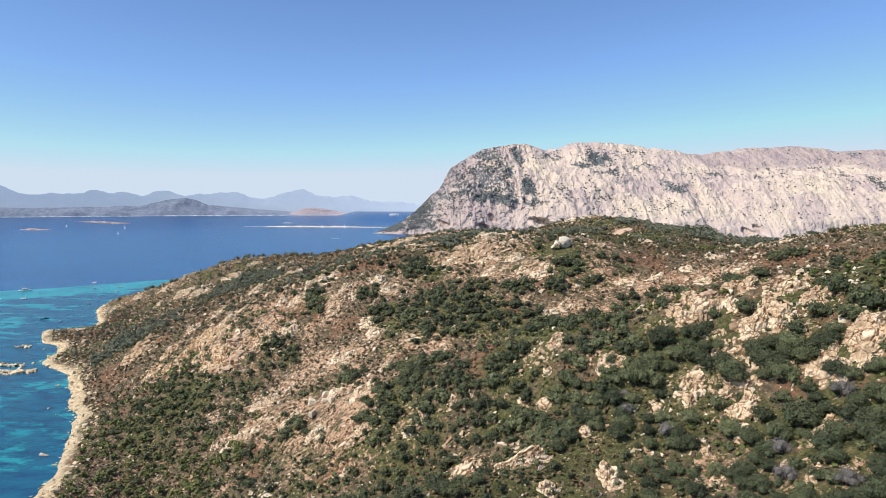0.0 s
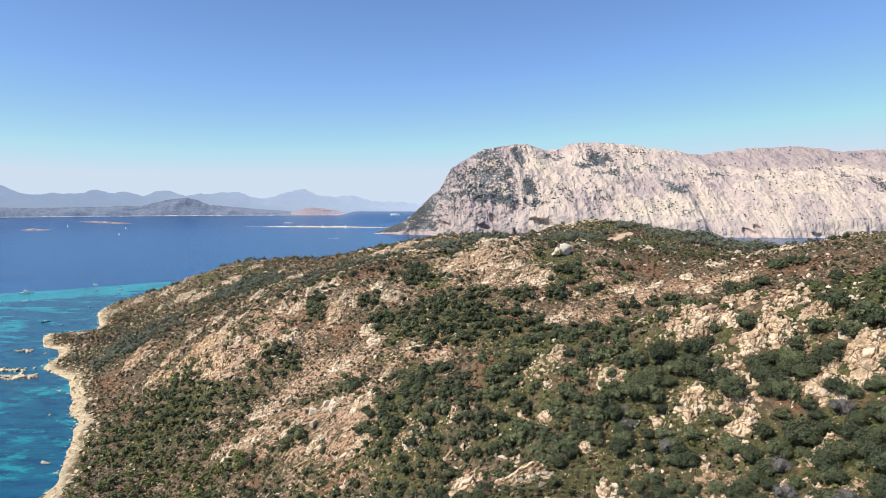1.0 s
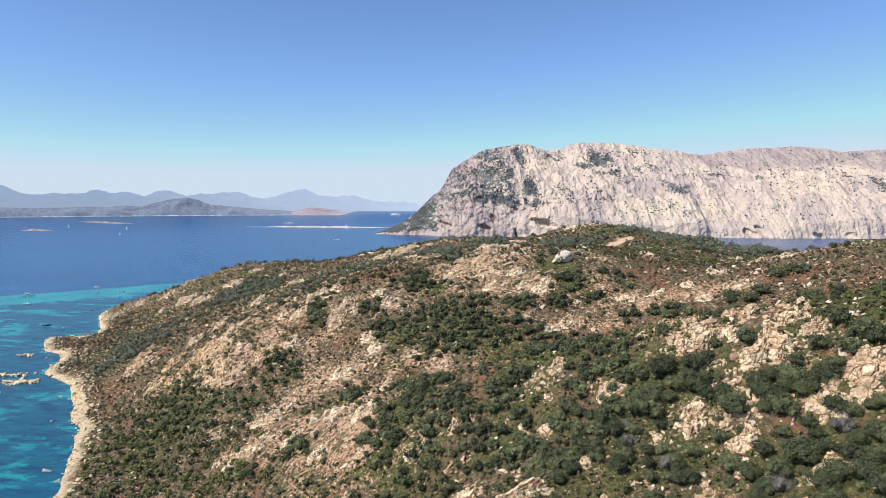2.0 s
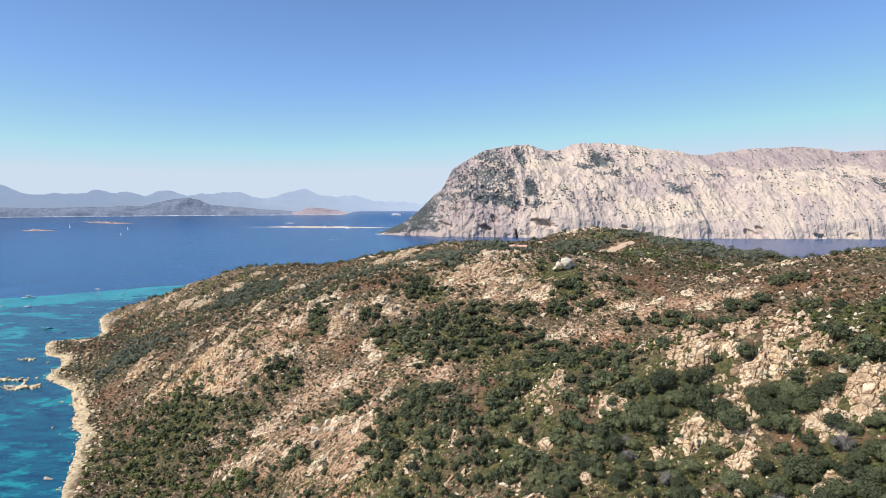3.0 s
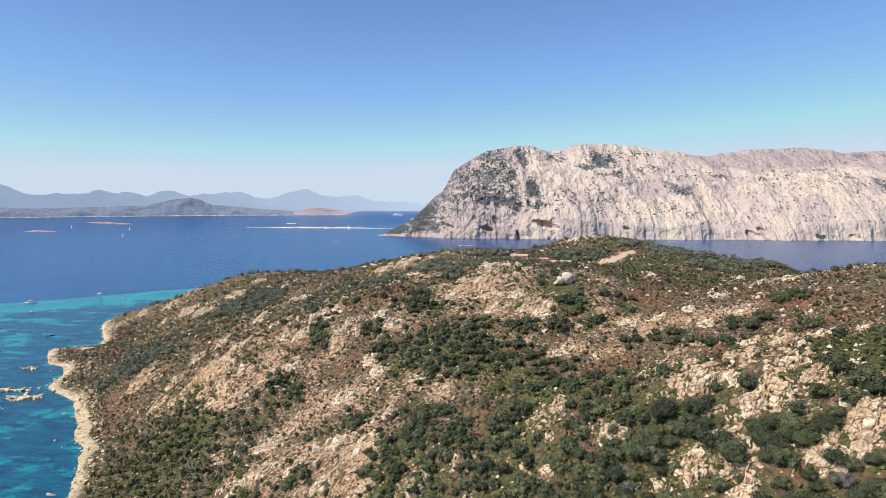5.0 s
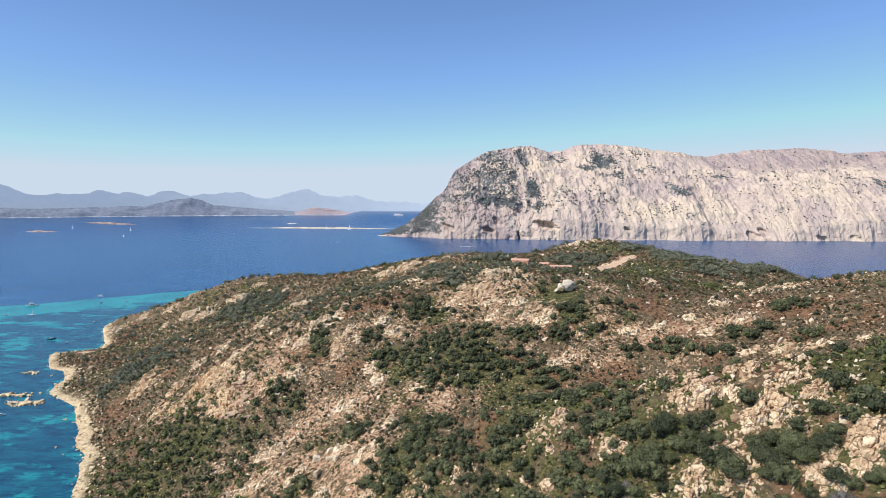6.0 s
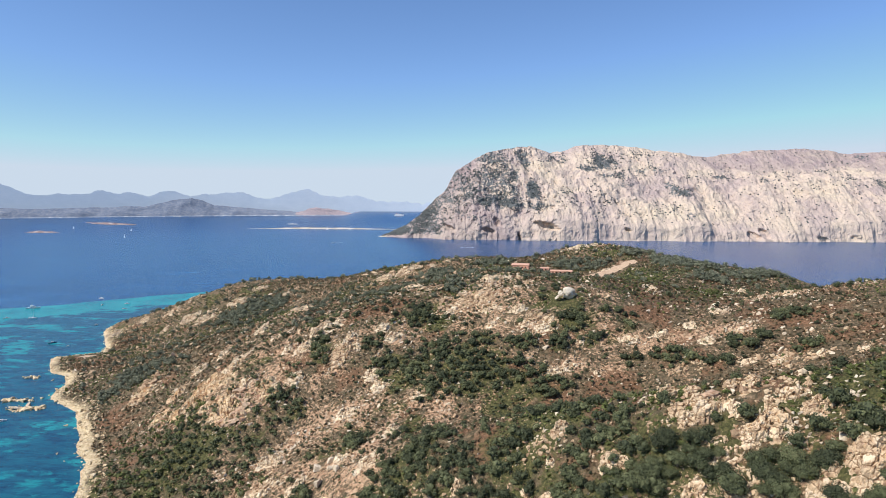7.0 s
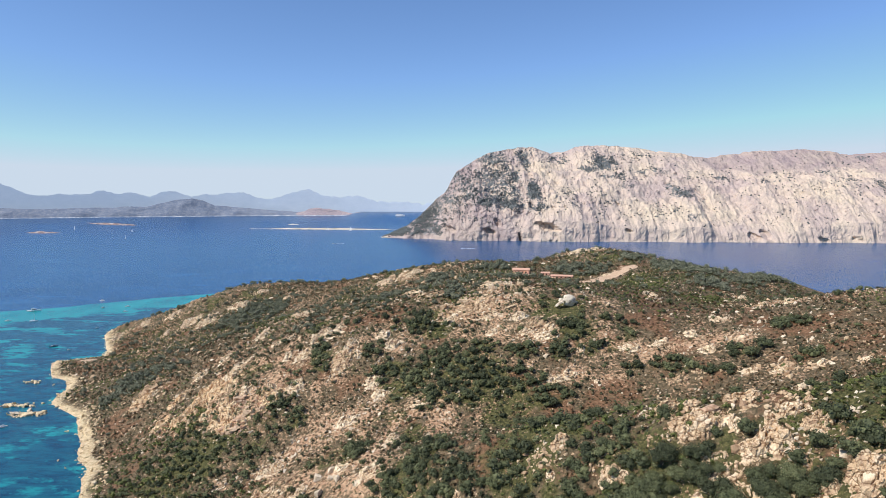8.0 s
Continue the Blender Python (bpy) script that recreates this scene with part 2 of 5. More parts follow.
# scrub patches; their blue-grey has the distance haze painted in
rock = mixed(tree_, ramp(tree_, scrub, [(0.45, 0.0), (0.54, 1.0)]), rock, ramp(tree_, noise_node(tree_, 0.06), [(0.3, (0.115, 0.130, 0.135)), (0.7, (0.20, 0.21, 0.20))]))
paint(tree_, b_, rock)
bump(tree_, b_, noise_node(tree_, 0.07, 5.0, 0.68), 1.0, 6.0)


def plain(name, colour, roughness=0.6, specular=0.4):
    m, tree, b = material(name, roughness, specular)
    a = tuple(c * 0.85 for c in colour)
    paint(tree, b, ramp(tree, noise_node(tree, 1.2, 5.0), [(0.3, a), (0.7, colour)]))
    return m


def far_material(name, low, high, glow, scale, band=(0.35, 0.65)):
    """Far land with the haze put into its colour and into a faint glow."""
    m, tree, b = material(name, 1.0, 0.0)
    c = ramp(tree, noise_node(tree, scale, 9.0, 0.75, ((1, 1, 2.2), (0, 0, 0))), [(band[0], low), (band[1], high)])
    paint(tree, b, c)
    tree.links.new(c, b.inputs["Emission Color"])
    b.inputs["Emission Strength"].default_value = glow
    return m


# haze is already mixed into these pale bluish tones, which also give light
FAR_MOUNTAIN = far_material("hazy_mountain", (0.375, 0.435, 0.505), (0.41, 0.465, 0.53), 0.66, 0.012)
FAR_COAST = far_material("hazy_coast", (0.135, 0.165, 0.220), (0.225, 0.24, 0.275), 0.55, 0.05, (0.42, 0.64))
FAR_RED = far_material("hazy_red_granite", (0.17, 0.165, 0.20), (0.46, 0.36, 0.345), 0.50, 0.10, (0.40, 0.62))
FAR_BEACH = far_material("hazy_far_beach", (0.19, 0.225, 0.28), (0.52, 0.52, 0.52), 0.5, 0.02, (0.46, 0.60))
WHITE = plain("white_gelcoat", (0.80, 0.80, 0.80), 0.3)
NAVY = plain("dark_blue_hull", (0.03, 0.05, 0.12), 0.3)
DARK_GLASS = plain("tinted_glass", (0.02, 0.025, 0.03), 0.1, 0.6)
ALUMINIUM = plain("aluminium", (0.6, 0.6, 0.6), 0.35)
PLASTER = plain("terracotta_plaster", (0.74, 0.42, 0.29), 0.9, 0.2)
ROOF_TILE = plain("clay_roof_tiles", (0.68, 0.41, 0.29), 0.85, 0.2)
SHUTTER = plain("dark_wood_shutter", (0.12, 0.06, 0.04), 0.7)
RED_PAINT = plain("red_hull_paint", (0.45, 0.08, 0.05), 0.4)

# ---- numbers over the plan ----
rng = np.random.default_rng(7)
TABLE = np.random.default_rng(3).random((256, 256))


def value_noise(x, y):
    xi, yi = np.floor(x).astype(int), np.floor(y).astype(int)
    u, v = x - xi, y - yi
    u, v = u * u * u * (u * (u * 6 - 15) + 10), v * v * v * (v * (v * 6 - 15) + 10)
    a, b = TABLE[xi & 255, yi & 255], TABLE[(xi + 1) & 255, yi & 255]
    c, d = TABLE[xi & 255, (yi + 1) & 255], TABLE[(xi + 1) & 255, (yi + 1) & 255]
    return (a + (b - a) * u) * (1 - v) + (c + (d - c) * u) * v - 0.5


def fbm(x, y, size, octaves=4, gain=0.5):
    """Noise of about -1 to 1 whose largest forms are size metres across."""
    x, y = np.asarray(x, float) / size, np.asarray(y, float) / size
    total, amp = np.zeros(x.shape), 1.0
    for k in range(octaves):
        total += amp * value_noise(x * 2 ** k + 17.3 * k, y * 2 ** k + 5.1 * k)
        amp *= gain
    return total


def smooth(a, b, v):
    t = np.clip((v - a) / (b - a), 0, 1)
    return t * t * (3 - 2 * t)


COAST = [(-447, 816), (-417, 755), (-393, 719), (-386, 687), (-422, 667), (-413, 645), (-390, 608), (-367, 597), (-349, 568),
         (-348, 552), (-339, 527), (-298, 497), (-283, 473), (-263, 437), (-237, 399), (-219, 366), (-199, 317), (-190, 289),
         (-180, 200), (-195, 60), (-170, -150), (50, -420), (500, -450), (850, -100), (900, 350), (700, 760), (380, 900),
         (60, 930), (-180, 900), (-350, 860)]
# hills, and on them spurs and hollows: x, y, height, half-widths, turn
HILLS = [
    (451, 199, 90.4, 257, 136, 3.10),
    (71, -91, 50.1, 214, 138, 1.62),
    (604, 541, 43.4, 232, 125, 0.14),
    (431, 313, 67.7, 148, 162, 0.02),
    (79, 599, 58.5, 85, 160, 0.04),
    (-106, 510, 70.7, 153, 83, 0.08),
    (-291, 380, -47.8, 135, 82, 2.46),
    (-53, 720, 73.0, 125, 87, 0.10),
    (234, 31, 108.6, 73, 141, 0.09),
]
SPURS = [
    (184, 628, 43.7, 183, 47, 1.86),
    (-444, 874, 37.5, 122, 63, 0.35),
    (278, 675, 79.0, 103, 69, 2.25),
    (120, 447, 24.1, 39, 176, 2.20),
    (-255, 819, 62.3, 74, 90, 1.23),
    (168, 380, 35.2, 119, 50, 0.06),
    (-105, 404, 38.2, 42, 129, 1.99),
    (48, 241, 40.9, 90, 26, 2.65),
    (-82, 121, 32.6, 92, 14, 0.48),
]


def inland(x, y):
    """Metres inside the coastline; outside it, minus the distance."""
    best, ins = np.full(x.shape, 1e9), np.zeros(x.shape, bool)
    for (ax, ay), (bx, by) in zip(COAST, COAST[1:] + COAST[:1]):
        dx, dy = bx - ax, by - ay
        t = np.clip(((x - ax) * dx + (y - ay) * dy) / (dx * dx + dy * dy), 0, 1)
        best = np.minimum(best, np.hypot(x - ax - t * dx, y - ay - t * dy))
        ins ^= ((ay > y) != (by > y)) & (x < dx * (y - ay) / (dy + 1e-9) + ax)
    return np.where(ins, best, -best) + 3.5 * fbm(x, y, 22, 4, 0.6) + 0.5


def ground_height(x, y, fine=True):
    x, y = np.asarray(x, float), np.asarray(y, float)
    d = inland(x, y)
    g = np.zeros(x.shape)
    for cx, cy, high, wu, wv, turn in HILLS + SPURS:
        c, s = math.cos(turn), math.sin(turn)
        u, v = (c * (x - cx) + s * (y - cy)) / wu, (-s * (x - cx) + c * (y - cy)) / wv
        g += high * np.exp(-0.5 * (u * u + v * v))
    g = np.where(g < 6, 2 + 4 * np.exp((np.minimum(g, 6) - 6) / 4), g)
    rise = 1 - np.exp(-np.maximum(d, 0) / 40)
    h = rise * g + 0.8 * (1 - np.exp(-np.maximum(d, 0) / 5))
    h += rise * (2.2 * fbm(x, y, 45, 3) + 1.6 * np.abs(fbm(x + 90, y, 13, 4, 0.6)))
    return np.where(d > 0, h, np.maximum(d * 0.12, -6.0))


def fields(places, x, y, ragged=0.5, least=8):
    """How far inside any of the patches (x, y, half-widths) a place lies: 1 in the middle, 0 at the rim."""
    best = np.zeros(np.shape(x))
    rough = ragged * fbm(x, y, 14, 4, 0.6)
    for cx, cy, rx, ry in places:
        rx, ry = max(rx, least), max(ry, least)
        best = np.maximum(best, 1.25 - np.hypot((x - cx) / rx, (y - cy) / ry) + rough)
    return np.clip(best, 0, 1)


# patches of one cover: x, y, half-width, half-depth
GROVES_MIDDLE = [(-48, 398, 8.0, 7.4), (-33, 381, 11, 7.8), (-22, 366, 11, 9.8), (-9, 376, 13, 12), (5, 362, 17, 15), (24, 352, 18, 12), (41, 342, 16, 7.4), (53, 333, 16, 4.2), (21, 375, 10, 7.8), (45, 364, 8.0, 4.2), (64, 361, 6.6, 3.4), (75, 375, 6.2, 6.3), (-82, 394, 5.1, 5.7), (-84, 406, 4.5, 4.2), (-18, 416, 11, 11), (-190, 683, 13, 17), (-216, 687, 29, 28), (-100, 374, 7.2, 6.3), (10, 344, 13, 5.7), (-9, 348, 6.4, 6.7)]
GROVES_SUMMIT = [(-13, 612, 16, 20), (5, 450, 7.3, 11), (47, 640, 16, 14), (116, 604, 9, 7), (120, 630, 20, 12), (145, 609, 15, 10), (183, 626, 16, 9), (214, 600, 20, 16), (240, 622, 18, 14), (203, 487, 16, 14), (220, 545, 18, 16),
                 (268, 581, 20, 18), (305, 603, 20, 14), (103, 339, 7.7, 4.6), (116, 337, 9.1, 5.0), (128, 328, 5.8, 4.1), (138, 324, 7.0, 4.6), (157, 333, 10.0, 6.1), (171, 337, 3.8, 4.8), (188, 350, 10, 6.4), (182, 313, 5.9, 4.4), (100, 382, 5.0, 5.4), (107, 369, 3.5, 4.7), (81, 359, 4.0, 2.3)]
GROVES_NEAR = [(-7, 271, 9.2, 20), (-17, 267, 10, 7.8), (-21, 260, 10.0, 4.4), (0, 244, 9.3, 5.6), (-25, 250, 4.9, 4.1), (-6, 237, 6.9, 5.0), (-70, 285, 7.4, 6.7), (-29, 261, 4.0, 3.3), (-90, 362, 5.6, 3.7), (-45, 309, 8.3, 13), (13, 236, 9.0, 4.6), (24, 239, 6.8, 4.5), (27, 226, 8.7, 4.4), (11, 224, 9.6, 5.8), (29, 208, 10, 5.4), (50, 216, 9.2, 4.9), (43, 211, 7.0, 4.9), (58, 217, 8.4, 3.2), (62, 198, 5.9, 5.1), (46, 191, 11, 6.6)]
GROVES_SEAWARD = [(-163, 363, 32, 29), (-266, 522, 32, 22), (-215, 372, 14, 16), (-188, 350, 20, 14)]
GROVES_SPUR = [(55, 194, 20, 10), (56, 213, 15, 7), (102, 163, 16, 5), (94, 183, 8, 5), (82, 195, 8, 5)]
GROVES = GROVES_MIDDLE + GROVES_SUMMIT + GROVES_NEAR + GROVES_SEAWARD + GROVES_SPUR
ROCK_SEAWARD = [(-321, 802, 9.3, 21), (-338, 766, 14, 13), (-380, 779, 9.4, 11), (-301, 726, 17, 13), (-325, 717, 7.8, 17), (-274, 711, 15, 15), (-241, 723, 18, 12), (-223, 743, 9.8, 11), (-181, 707, 7.2, 15), (-122, 525, 11, 24), (-84, 425, 12, 8.6), (-147, 489, 5.6, 12), (-171, 474, 6.4, 11), (-186, 467, 5.1, 11), (-150, 428, 11, 13), (-127, 391, 5.3, 7.4), (-106, 412, 5.0, 8.8), (-93, 407, 6.5, 7.4), (-123, 445, 5.0, 11), (-94, 383, 6.9, 5.0), (-408, 765, 14, 20)]
ROCK_FACE = [(-161, 413, 17, 21), (-195, 447, 4.9, 11), (-183, 412, 4.2, 9.2), (-200, 427, 5.3, 12), (-230, 477, 5.4, 10), (-237, 473, 4.9, 10.0), (-112, 380, 8.0, 6.9)]
ROCK_MIDDLE = [(-63, 401, 8.9, 5.7), (-67, 390, 5.1, 3.2), (-62, 409, 5.3, 3.4), (-43, 411, 7.1, 4.5), (-36, 402, 6.6, 3.6), (-47, 376, 7.7, 5.8), (-39, 365, 5.4, 3.8), (-94, 333, 9.2, 6.9), (-72, 293, 5.2, 5.7), (-92, 306, 11, 6.6), (-100, 304, 8.7, 7.0), (-112, 307, 5.7, 3.7), (-51, 296, 4.0, 5.4), (-35, 277, 5.8, 5.0), (-12, 239, 4.2, 2.0), (-57, 270, 5.4, 2.9), (-34, 253, 5.0, 3.2), (-17, 346, 5.8, 3.0), (-28, 316, 5.9, 13), (-57, 351, 7.3, 3.8)]
ROCK_SUMMIT = [(-42, 673, 16, 30), (-27, 486, 8.7, 19), (-16, 657, 7.7, 16), (-14, 463, 4.6, 10), (0, 434, 3.5, 4.7), (13, 438, 7.1, 9.8), (4, 421, 9.9, 8.0), (23, 427, 6.9, 7.6), (27, 406, 9.5, 4.8), (30, 465, 11, 24), (46, 456, 5.8, 13), (56, 437, 6.3, 12), (27, 387, 3.9, 3.5), (48, 379, 9.0, 4.6), (58, 374, 7.5, 5.2), (63, 379, 5.2, 3.2), (101, 398, 3.7, 8.3), (-65, 661, 11, 24), (4, 675, 8.5, 18), (140, 690, 16, 9), (157, 684, 14, 8), (128, 693, 9, 6), (148, 593, 5, 5)]
ROCK_MOOR = [(70, 343, 9.0, 3.5), (80, 336, 3.8, 3.4), (76, 359, 6.7, 2.0), (104, 357, 6.7, 3.8), (121, 356, 8.8, 3.1), (141, 343, 7.4, 2.8), (162, 375, 6.6, 8.5), (211, 453, 4.5, 9.9), (210, 388, 7.1, 16), (152, 315, 7.0, 4.3), (164, 309, 5.7, 13), (119, 211, 2.9, 10), (160, 347, 6.2, 3.4), (140, 433, 4.9, 11), (58, 343, 4.5, 2.0), (198, 397, 3.2, 10), (179, 301, 3.2, 3.0), (138, 360, 4.9, 3.8), (192, 288, 4.4, 4.1)]
ROCK_SPUR = [(95, 205, 23, 30), (71, 188, 7, 4), (113, 172, 12, 4), (94, 192, 10, 3), (82, 183, 9, 3), (36, 231, 8, 3)]
OUTCROPS = ROCK_SEAWARD + ROCK_FACE + ROCK_MIDDLE + ROCK_SUMMIT + ROCK_MOOR + ROCK_SPUR + [(-128, 374, 20, 10), (-143, 388, 12, 9)]
GRIT = [(-60, 352, 27, 15), (-71, 343, 20, 12), (-91, 332, 16, 13), (-40, 298, 14, 21), (-39, 260, 7.7, 9.3), (-1, 331, 11, 24), (-28, 399, 9.4, 14), (-69, 382, 14, 8.5), (105, 352, 17, 9.6), (66, 344, 18, 6.1), (49, 355, 9.1, 3.3), (160, 352, 19, 9.2), (130, 351, 17, 7.9), (32, 434, 21, 46), (-123, 331, 8.8, 7.9), (-49, 363, 15, 9.8), (104, 178, 3.8, 4.7), (116, 180, 3.9, 2.1), (12, 419, 17, 16), (-113, 391, 15, 9.3), (51, 374, 15, 7.1), (-27, 336, 9.4, 11)]
GREENS = [(190, 575, 16, 14), (172, 560, 16, 14), (-7, 406, 12, 10), (66, 393, 19, 6.3), (-146, 363, 13, 5.1), (35, 219, 3.8, 3.3), (53, 199, 5.1, 4.3), (27, 323, 8.5, 19), (-19, 313, 7.7, 17), (-23, 256, 6.9, 2.7), (-201, 350, 8.5, 9.9), (-173, 336, 5.1, 3.9), (104, 165, 3.3, 2.0), (80, 221, 9, 8), (-94, 447, 7.4, 16), (157, 499, 19, 41), (184, 445, 22, 23), (-33, 368, 8.8, 5.5), (-118, 408, 7.0, 5.3), (90, 199, 2.8, 2.0)]
RUST = [(63, 326, 18, 40), (39, 327, 14, 31), (-52, 435, 24, 12), (124, 381, 22, 11), (-249, 462, 18, 16), (-340, 620, 39, 31), (-360, 716, 26, 33), (175, 361, 14, 6.8), (-35, 440, 16, 9.8), (192, 340, 21, 14), (198, 310, 17, 11), (14, 245, 9.3, 3.2)]
# rock that crops out whole, in cracked dipping slabs
SOLID = [(106, 202, 9, 6), (89, 195, 7, 5), (82, 210, 6, 5), (73, 211, 8, 5), (77, 186, 7, 5), (86, 181, 6, 4), (113, 171, 8, 6), (104, 171, 6, 4),
         (120, 322, 17, 5), (168, 301, 10, 12), (92, 186, 5, 4), (-122, 375, 16, 12), (-144, 393, 12, 14), (-90, 310, 16, 14), (-16, 348, 9, 6),
         (-91, 397, 14, 9), (-67, 395, 12, 8), (33, 228, 5, 4), (53, 214, 4, 4), (-169, 404, 9, 14), (-237, 488, 8, 14), (11, 426, 22, 10),
         (52, 387, 17, 6), (6, 221, 5, 4)]
# rock that crops out whole: x, y, half-width, half-depth
SPUR_CRAGS = [(74, 208, 6.5, 2.2), (71, 203, 2.4, 2.0), (79, 205, 2.0, 2.0), (85, 206, 4.1, 2.0), (93, 200, 2.8, 2.4), (86, 195, 4.0, 2.0), (92, 194, 4.0, 2.0), (89, 191, 4.7, 2.0), (86, 189, 3.5, 2.0), (99, 194, 5.2, 2.0), (95, 194, 4.0, 2.0), (103, 191, 4.0, 2.0), (108, 198, 7.4, 2.5), (112, 191, 6.5, 2.0), (102, 212, 5.3, 3.6), (75, 187, 4.6, 2.0), (74, 183, 3.6, 2.0), (88, 181, 5.7, 2.0), (102, 172, 4.7, 2.0), (105, 168, 4.1, 2.0), (115, 171, 6.5, 2.0), (114, 167, 5.3, 2.0), (77, 223, 4.7, 4), (86, 218, 2.8, 3)]
RUSTY_CRAGS = [(-128, 374, 17, 8), (-143, 388, 12, 9), (-108, 379, 10, 7)]
LOW_CRAGS = [(6, 206, 6.4, 6.0), (24, 178, 9.6, 4.5), (28, 164, 4.9, 3), (-38, 237, 6.1, 3.5), (69, 154, 2.9, 4.1), (83, 148, 4.2, 2.5), (46, 167, 4.1, 2.5), (95, 152, 5.0, 2.5), (80, 167, 2.4, 2.2), (42, 183, 2.5, 2.2), (85, 141, 4.5, 2.5), (71, 165, 2.7, 5)]
NEAR_CRAGS = [(34, 228, 2.4, 2.0), (38, 222, 2.6, 2.0), (42, 232, 4.0, 2.0), (55, 208, 3.6, 2.2), (59, 204, 1.6, 2.0), (19, 239, 2.0, 2.3), (10, 235, 1.4, 2.0), (86, 175, 3.7, 2.0), (82, 175, 1.9, 2.0), (-9, 238, 3.3, 2.0), (34, 212, 3.1, 2.0), (28, 219, 2.1, 2.0), (64, 184, 1.5, 2.0), (3, 237, 2.3, 2.0), (17, 220, 2.6, 2.0), (37, 189, 3.0, 2.5)]
TRACK = [(124, 570, 14, 5), (130, 576, 18, 6), (145, 583, 16, 6), (157, 590, 12, 5), (170, 597, 9, 5), (96, 600, 10, 4), (70, 602, 12, 4), (-385, 662, 10, 6)]
BARE = GRIT + [(105, 181, 4, 14), (-32, 264, 10, 12), (71, 165, 3, 8), (56, 172, 4, 4), (22, 205, 4, 3)]


def moorland(x, y):
    """Open dry heath: behind the near spur, and low on the seaward slope."""
    back = smooth(70, 110, x) * smooth(255, 290, y) * smooth(520, 440, y)
    return np.maximum(back, 0.75 * smooth(-150, -210, x) * smooth(640, 560, y))


# ---- mesh builders ----
def part(name, bm, mat, parent=None, label=""):
    me = bpy.data.meshes.new(name)
    bm.to_mesh(me)
    bm.free()
    me.materials.append(mat)
    ob = new(name, me)
    if parent:
        ob.parent = parent
    return tagged(ob, label)


def array_mesh(name, verts, faces, mat, attrs=None, flat=True):
    """A mesh from arrays of places and of triangles or quads."""
    me = bpy.data.meshes.new(name)
    n = faces.shape[1]
    me.vertices.add(len(verts))
    me.vertices.foreach_set("co", np.ascontiguousarray(verts, dtype=np.float32).ravel())
    me.loops.add(faces.size)
    me.loops.foreach_set("vertex_index", np.ascontiguousarray(faces, dtype=np.int32).ravel())
    me.polygons.add(len(faces))
    me.polygons.foreach_set("loop_start", np.arange(0, faces.size, n, dtype=np.int32))
    me.polygons.foreach_set("use_smooth", np.full(len(faces), not flat))
    me.materials.append(mat)
    for key, values in (attrs or {}).items():
        me.attributes.new(key, "FLOAT", "POINT").data.foreach_set("value", np.ascontiguousarray(values, dtype=np.float32))
    me.update(calc_edges=True)
    return me


def grid_faces(rows, cols):
    i = np.arange(rows * cols).reshape(rows, cols)
    return np.stack([i[:-1, :-1], i[:-1, 1:], i[1:, 1:], i[1:, :-1]], -1).reshape(-1, 4)


def scattered(name, kinds, mat, x, y, z, size, turn, squash=None, tilt=None):
    """Many small things of one kind in one mesh: each a turned, sized copy of one of the (verts, faces) kinds."""
    n = len(x)
    which = rng.integers(len(kinds), size=n)
    tone = rng.random(n)
    vs, fs, ts, base = [], [], [], 0
    squash = np.ones(n) if squash is None else squash
    for k, (kv, kf) in enumerate(kinds):
        m = np.where(which == k)[0]
        if not len(m):
            continue
        v = np.repeat(kv[None], len(m), 0) * size[m, None, None]
        v[..., 2] *= squash[m, None]
        if tilt is not None:
            c, s = np.cos(tilt[m])[:, None], np.sin(tilt[m])[:, None]
            v[..., 0], v[..., 2] = v[..., 0] * c + v[..., 2] * s, -v[..., 0] * s + v[..., 2] * c
        c, s = np.cos(turn[m])[:, None], np.sin(turn[m])[:, None]
        v[..., 0], v[..., 1] = v[..., 0] * c - v[..., 1] * s, v[..., 0] * s + v[..., 1] * c
        v += np.stack([x[m], y[m], z[m]], -1)[:, None]
        f = kf[None] + (np.arange(len(m)) * len(kv))[:, None, None] + base
        vs.append(v.reshape(-1, 3))
        fs.append(f.reshape(-1, 3))
        ts.append(np.repeat(tone[m], len(kv)))
        base += len(m) * len(kv)
    return new(name, array_mesh(name, np.concatenate(vs), np.concatenate(fs), mat, {"tone": np.concatenate(ts)}))


def tris_of(bm):
    bmesh.ops.triangulate(bm, faces=bm.faces)
    bm.verts.index_update()
    v = np.array([p.co[:] for p in bm.verts])
    f = np.array([[p.index for p in q.verts] for q in bm.faces])
    bm.free()
    return v, f


def block(seed, points=22, flat=0.7, edge=3.0):
    """An angular, weathered block of granite about 1 across."""
    r = random.Random(seed)
    bm = bmesh.new()
    for _ in range(points):
        p = Vector((r.uniform(-1, 1), r.uniform(-1, 1), r.uniform(-1, 1)))
        n = (abs(p.x) ** edge + abs(p.y) ** edge + abs(p.z) ** edge) ** (1 / edge)
        p = p / n * r.uniform(0.85, 1.0)
        bm.verts.new((p.x * 0.62, p.y * 0.45, p.z * 0.5 * flat))
    hull = bmesh.ops.convex_hull(bm, input=bm.verts)
    bmesh.ops.delete(bm, geom=[g for g in hull["geom_interior"] if isinstance(g, bmesh.types.BMVert)], context="VERTS")
    return tris_of(bm)


def core_ball(seed, sub=1):
    bm = bmesh.new()
    if sub:
        bmesh.ops.create_icosphere(bm, subdivisions=sub, radius=1.0)
    else:
        bmesh.ops.create_uvsphere(bm, u_segments=4, v_segments=2, radius=1.0)
    r = random.Random(seed)
    for v in bm.verts:
        v.co *= r.uniform(0.8, 1.1)
    return tris_of(bm)


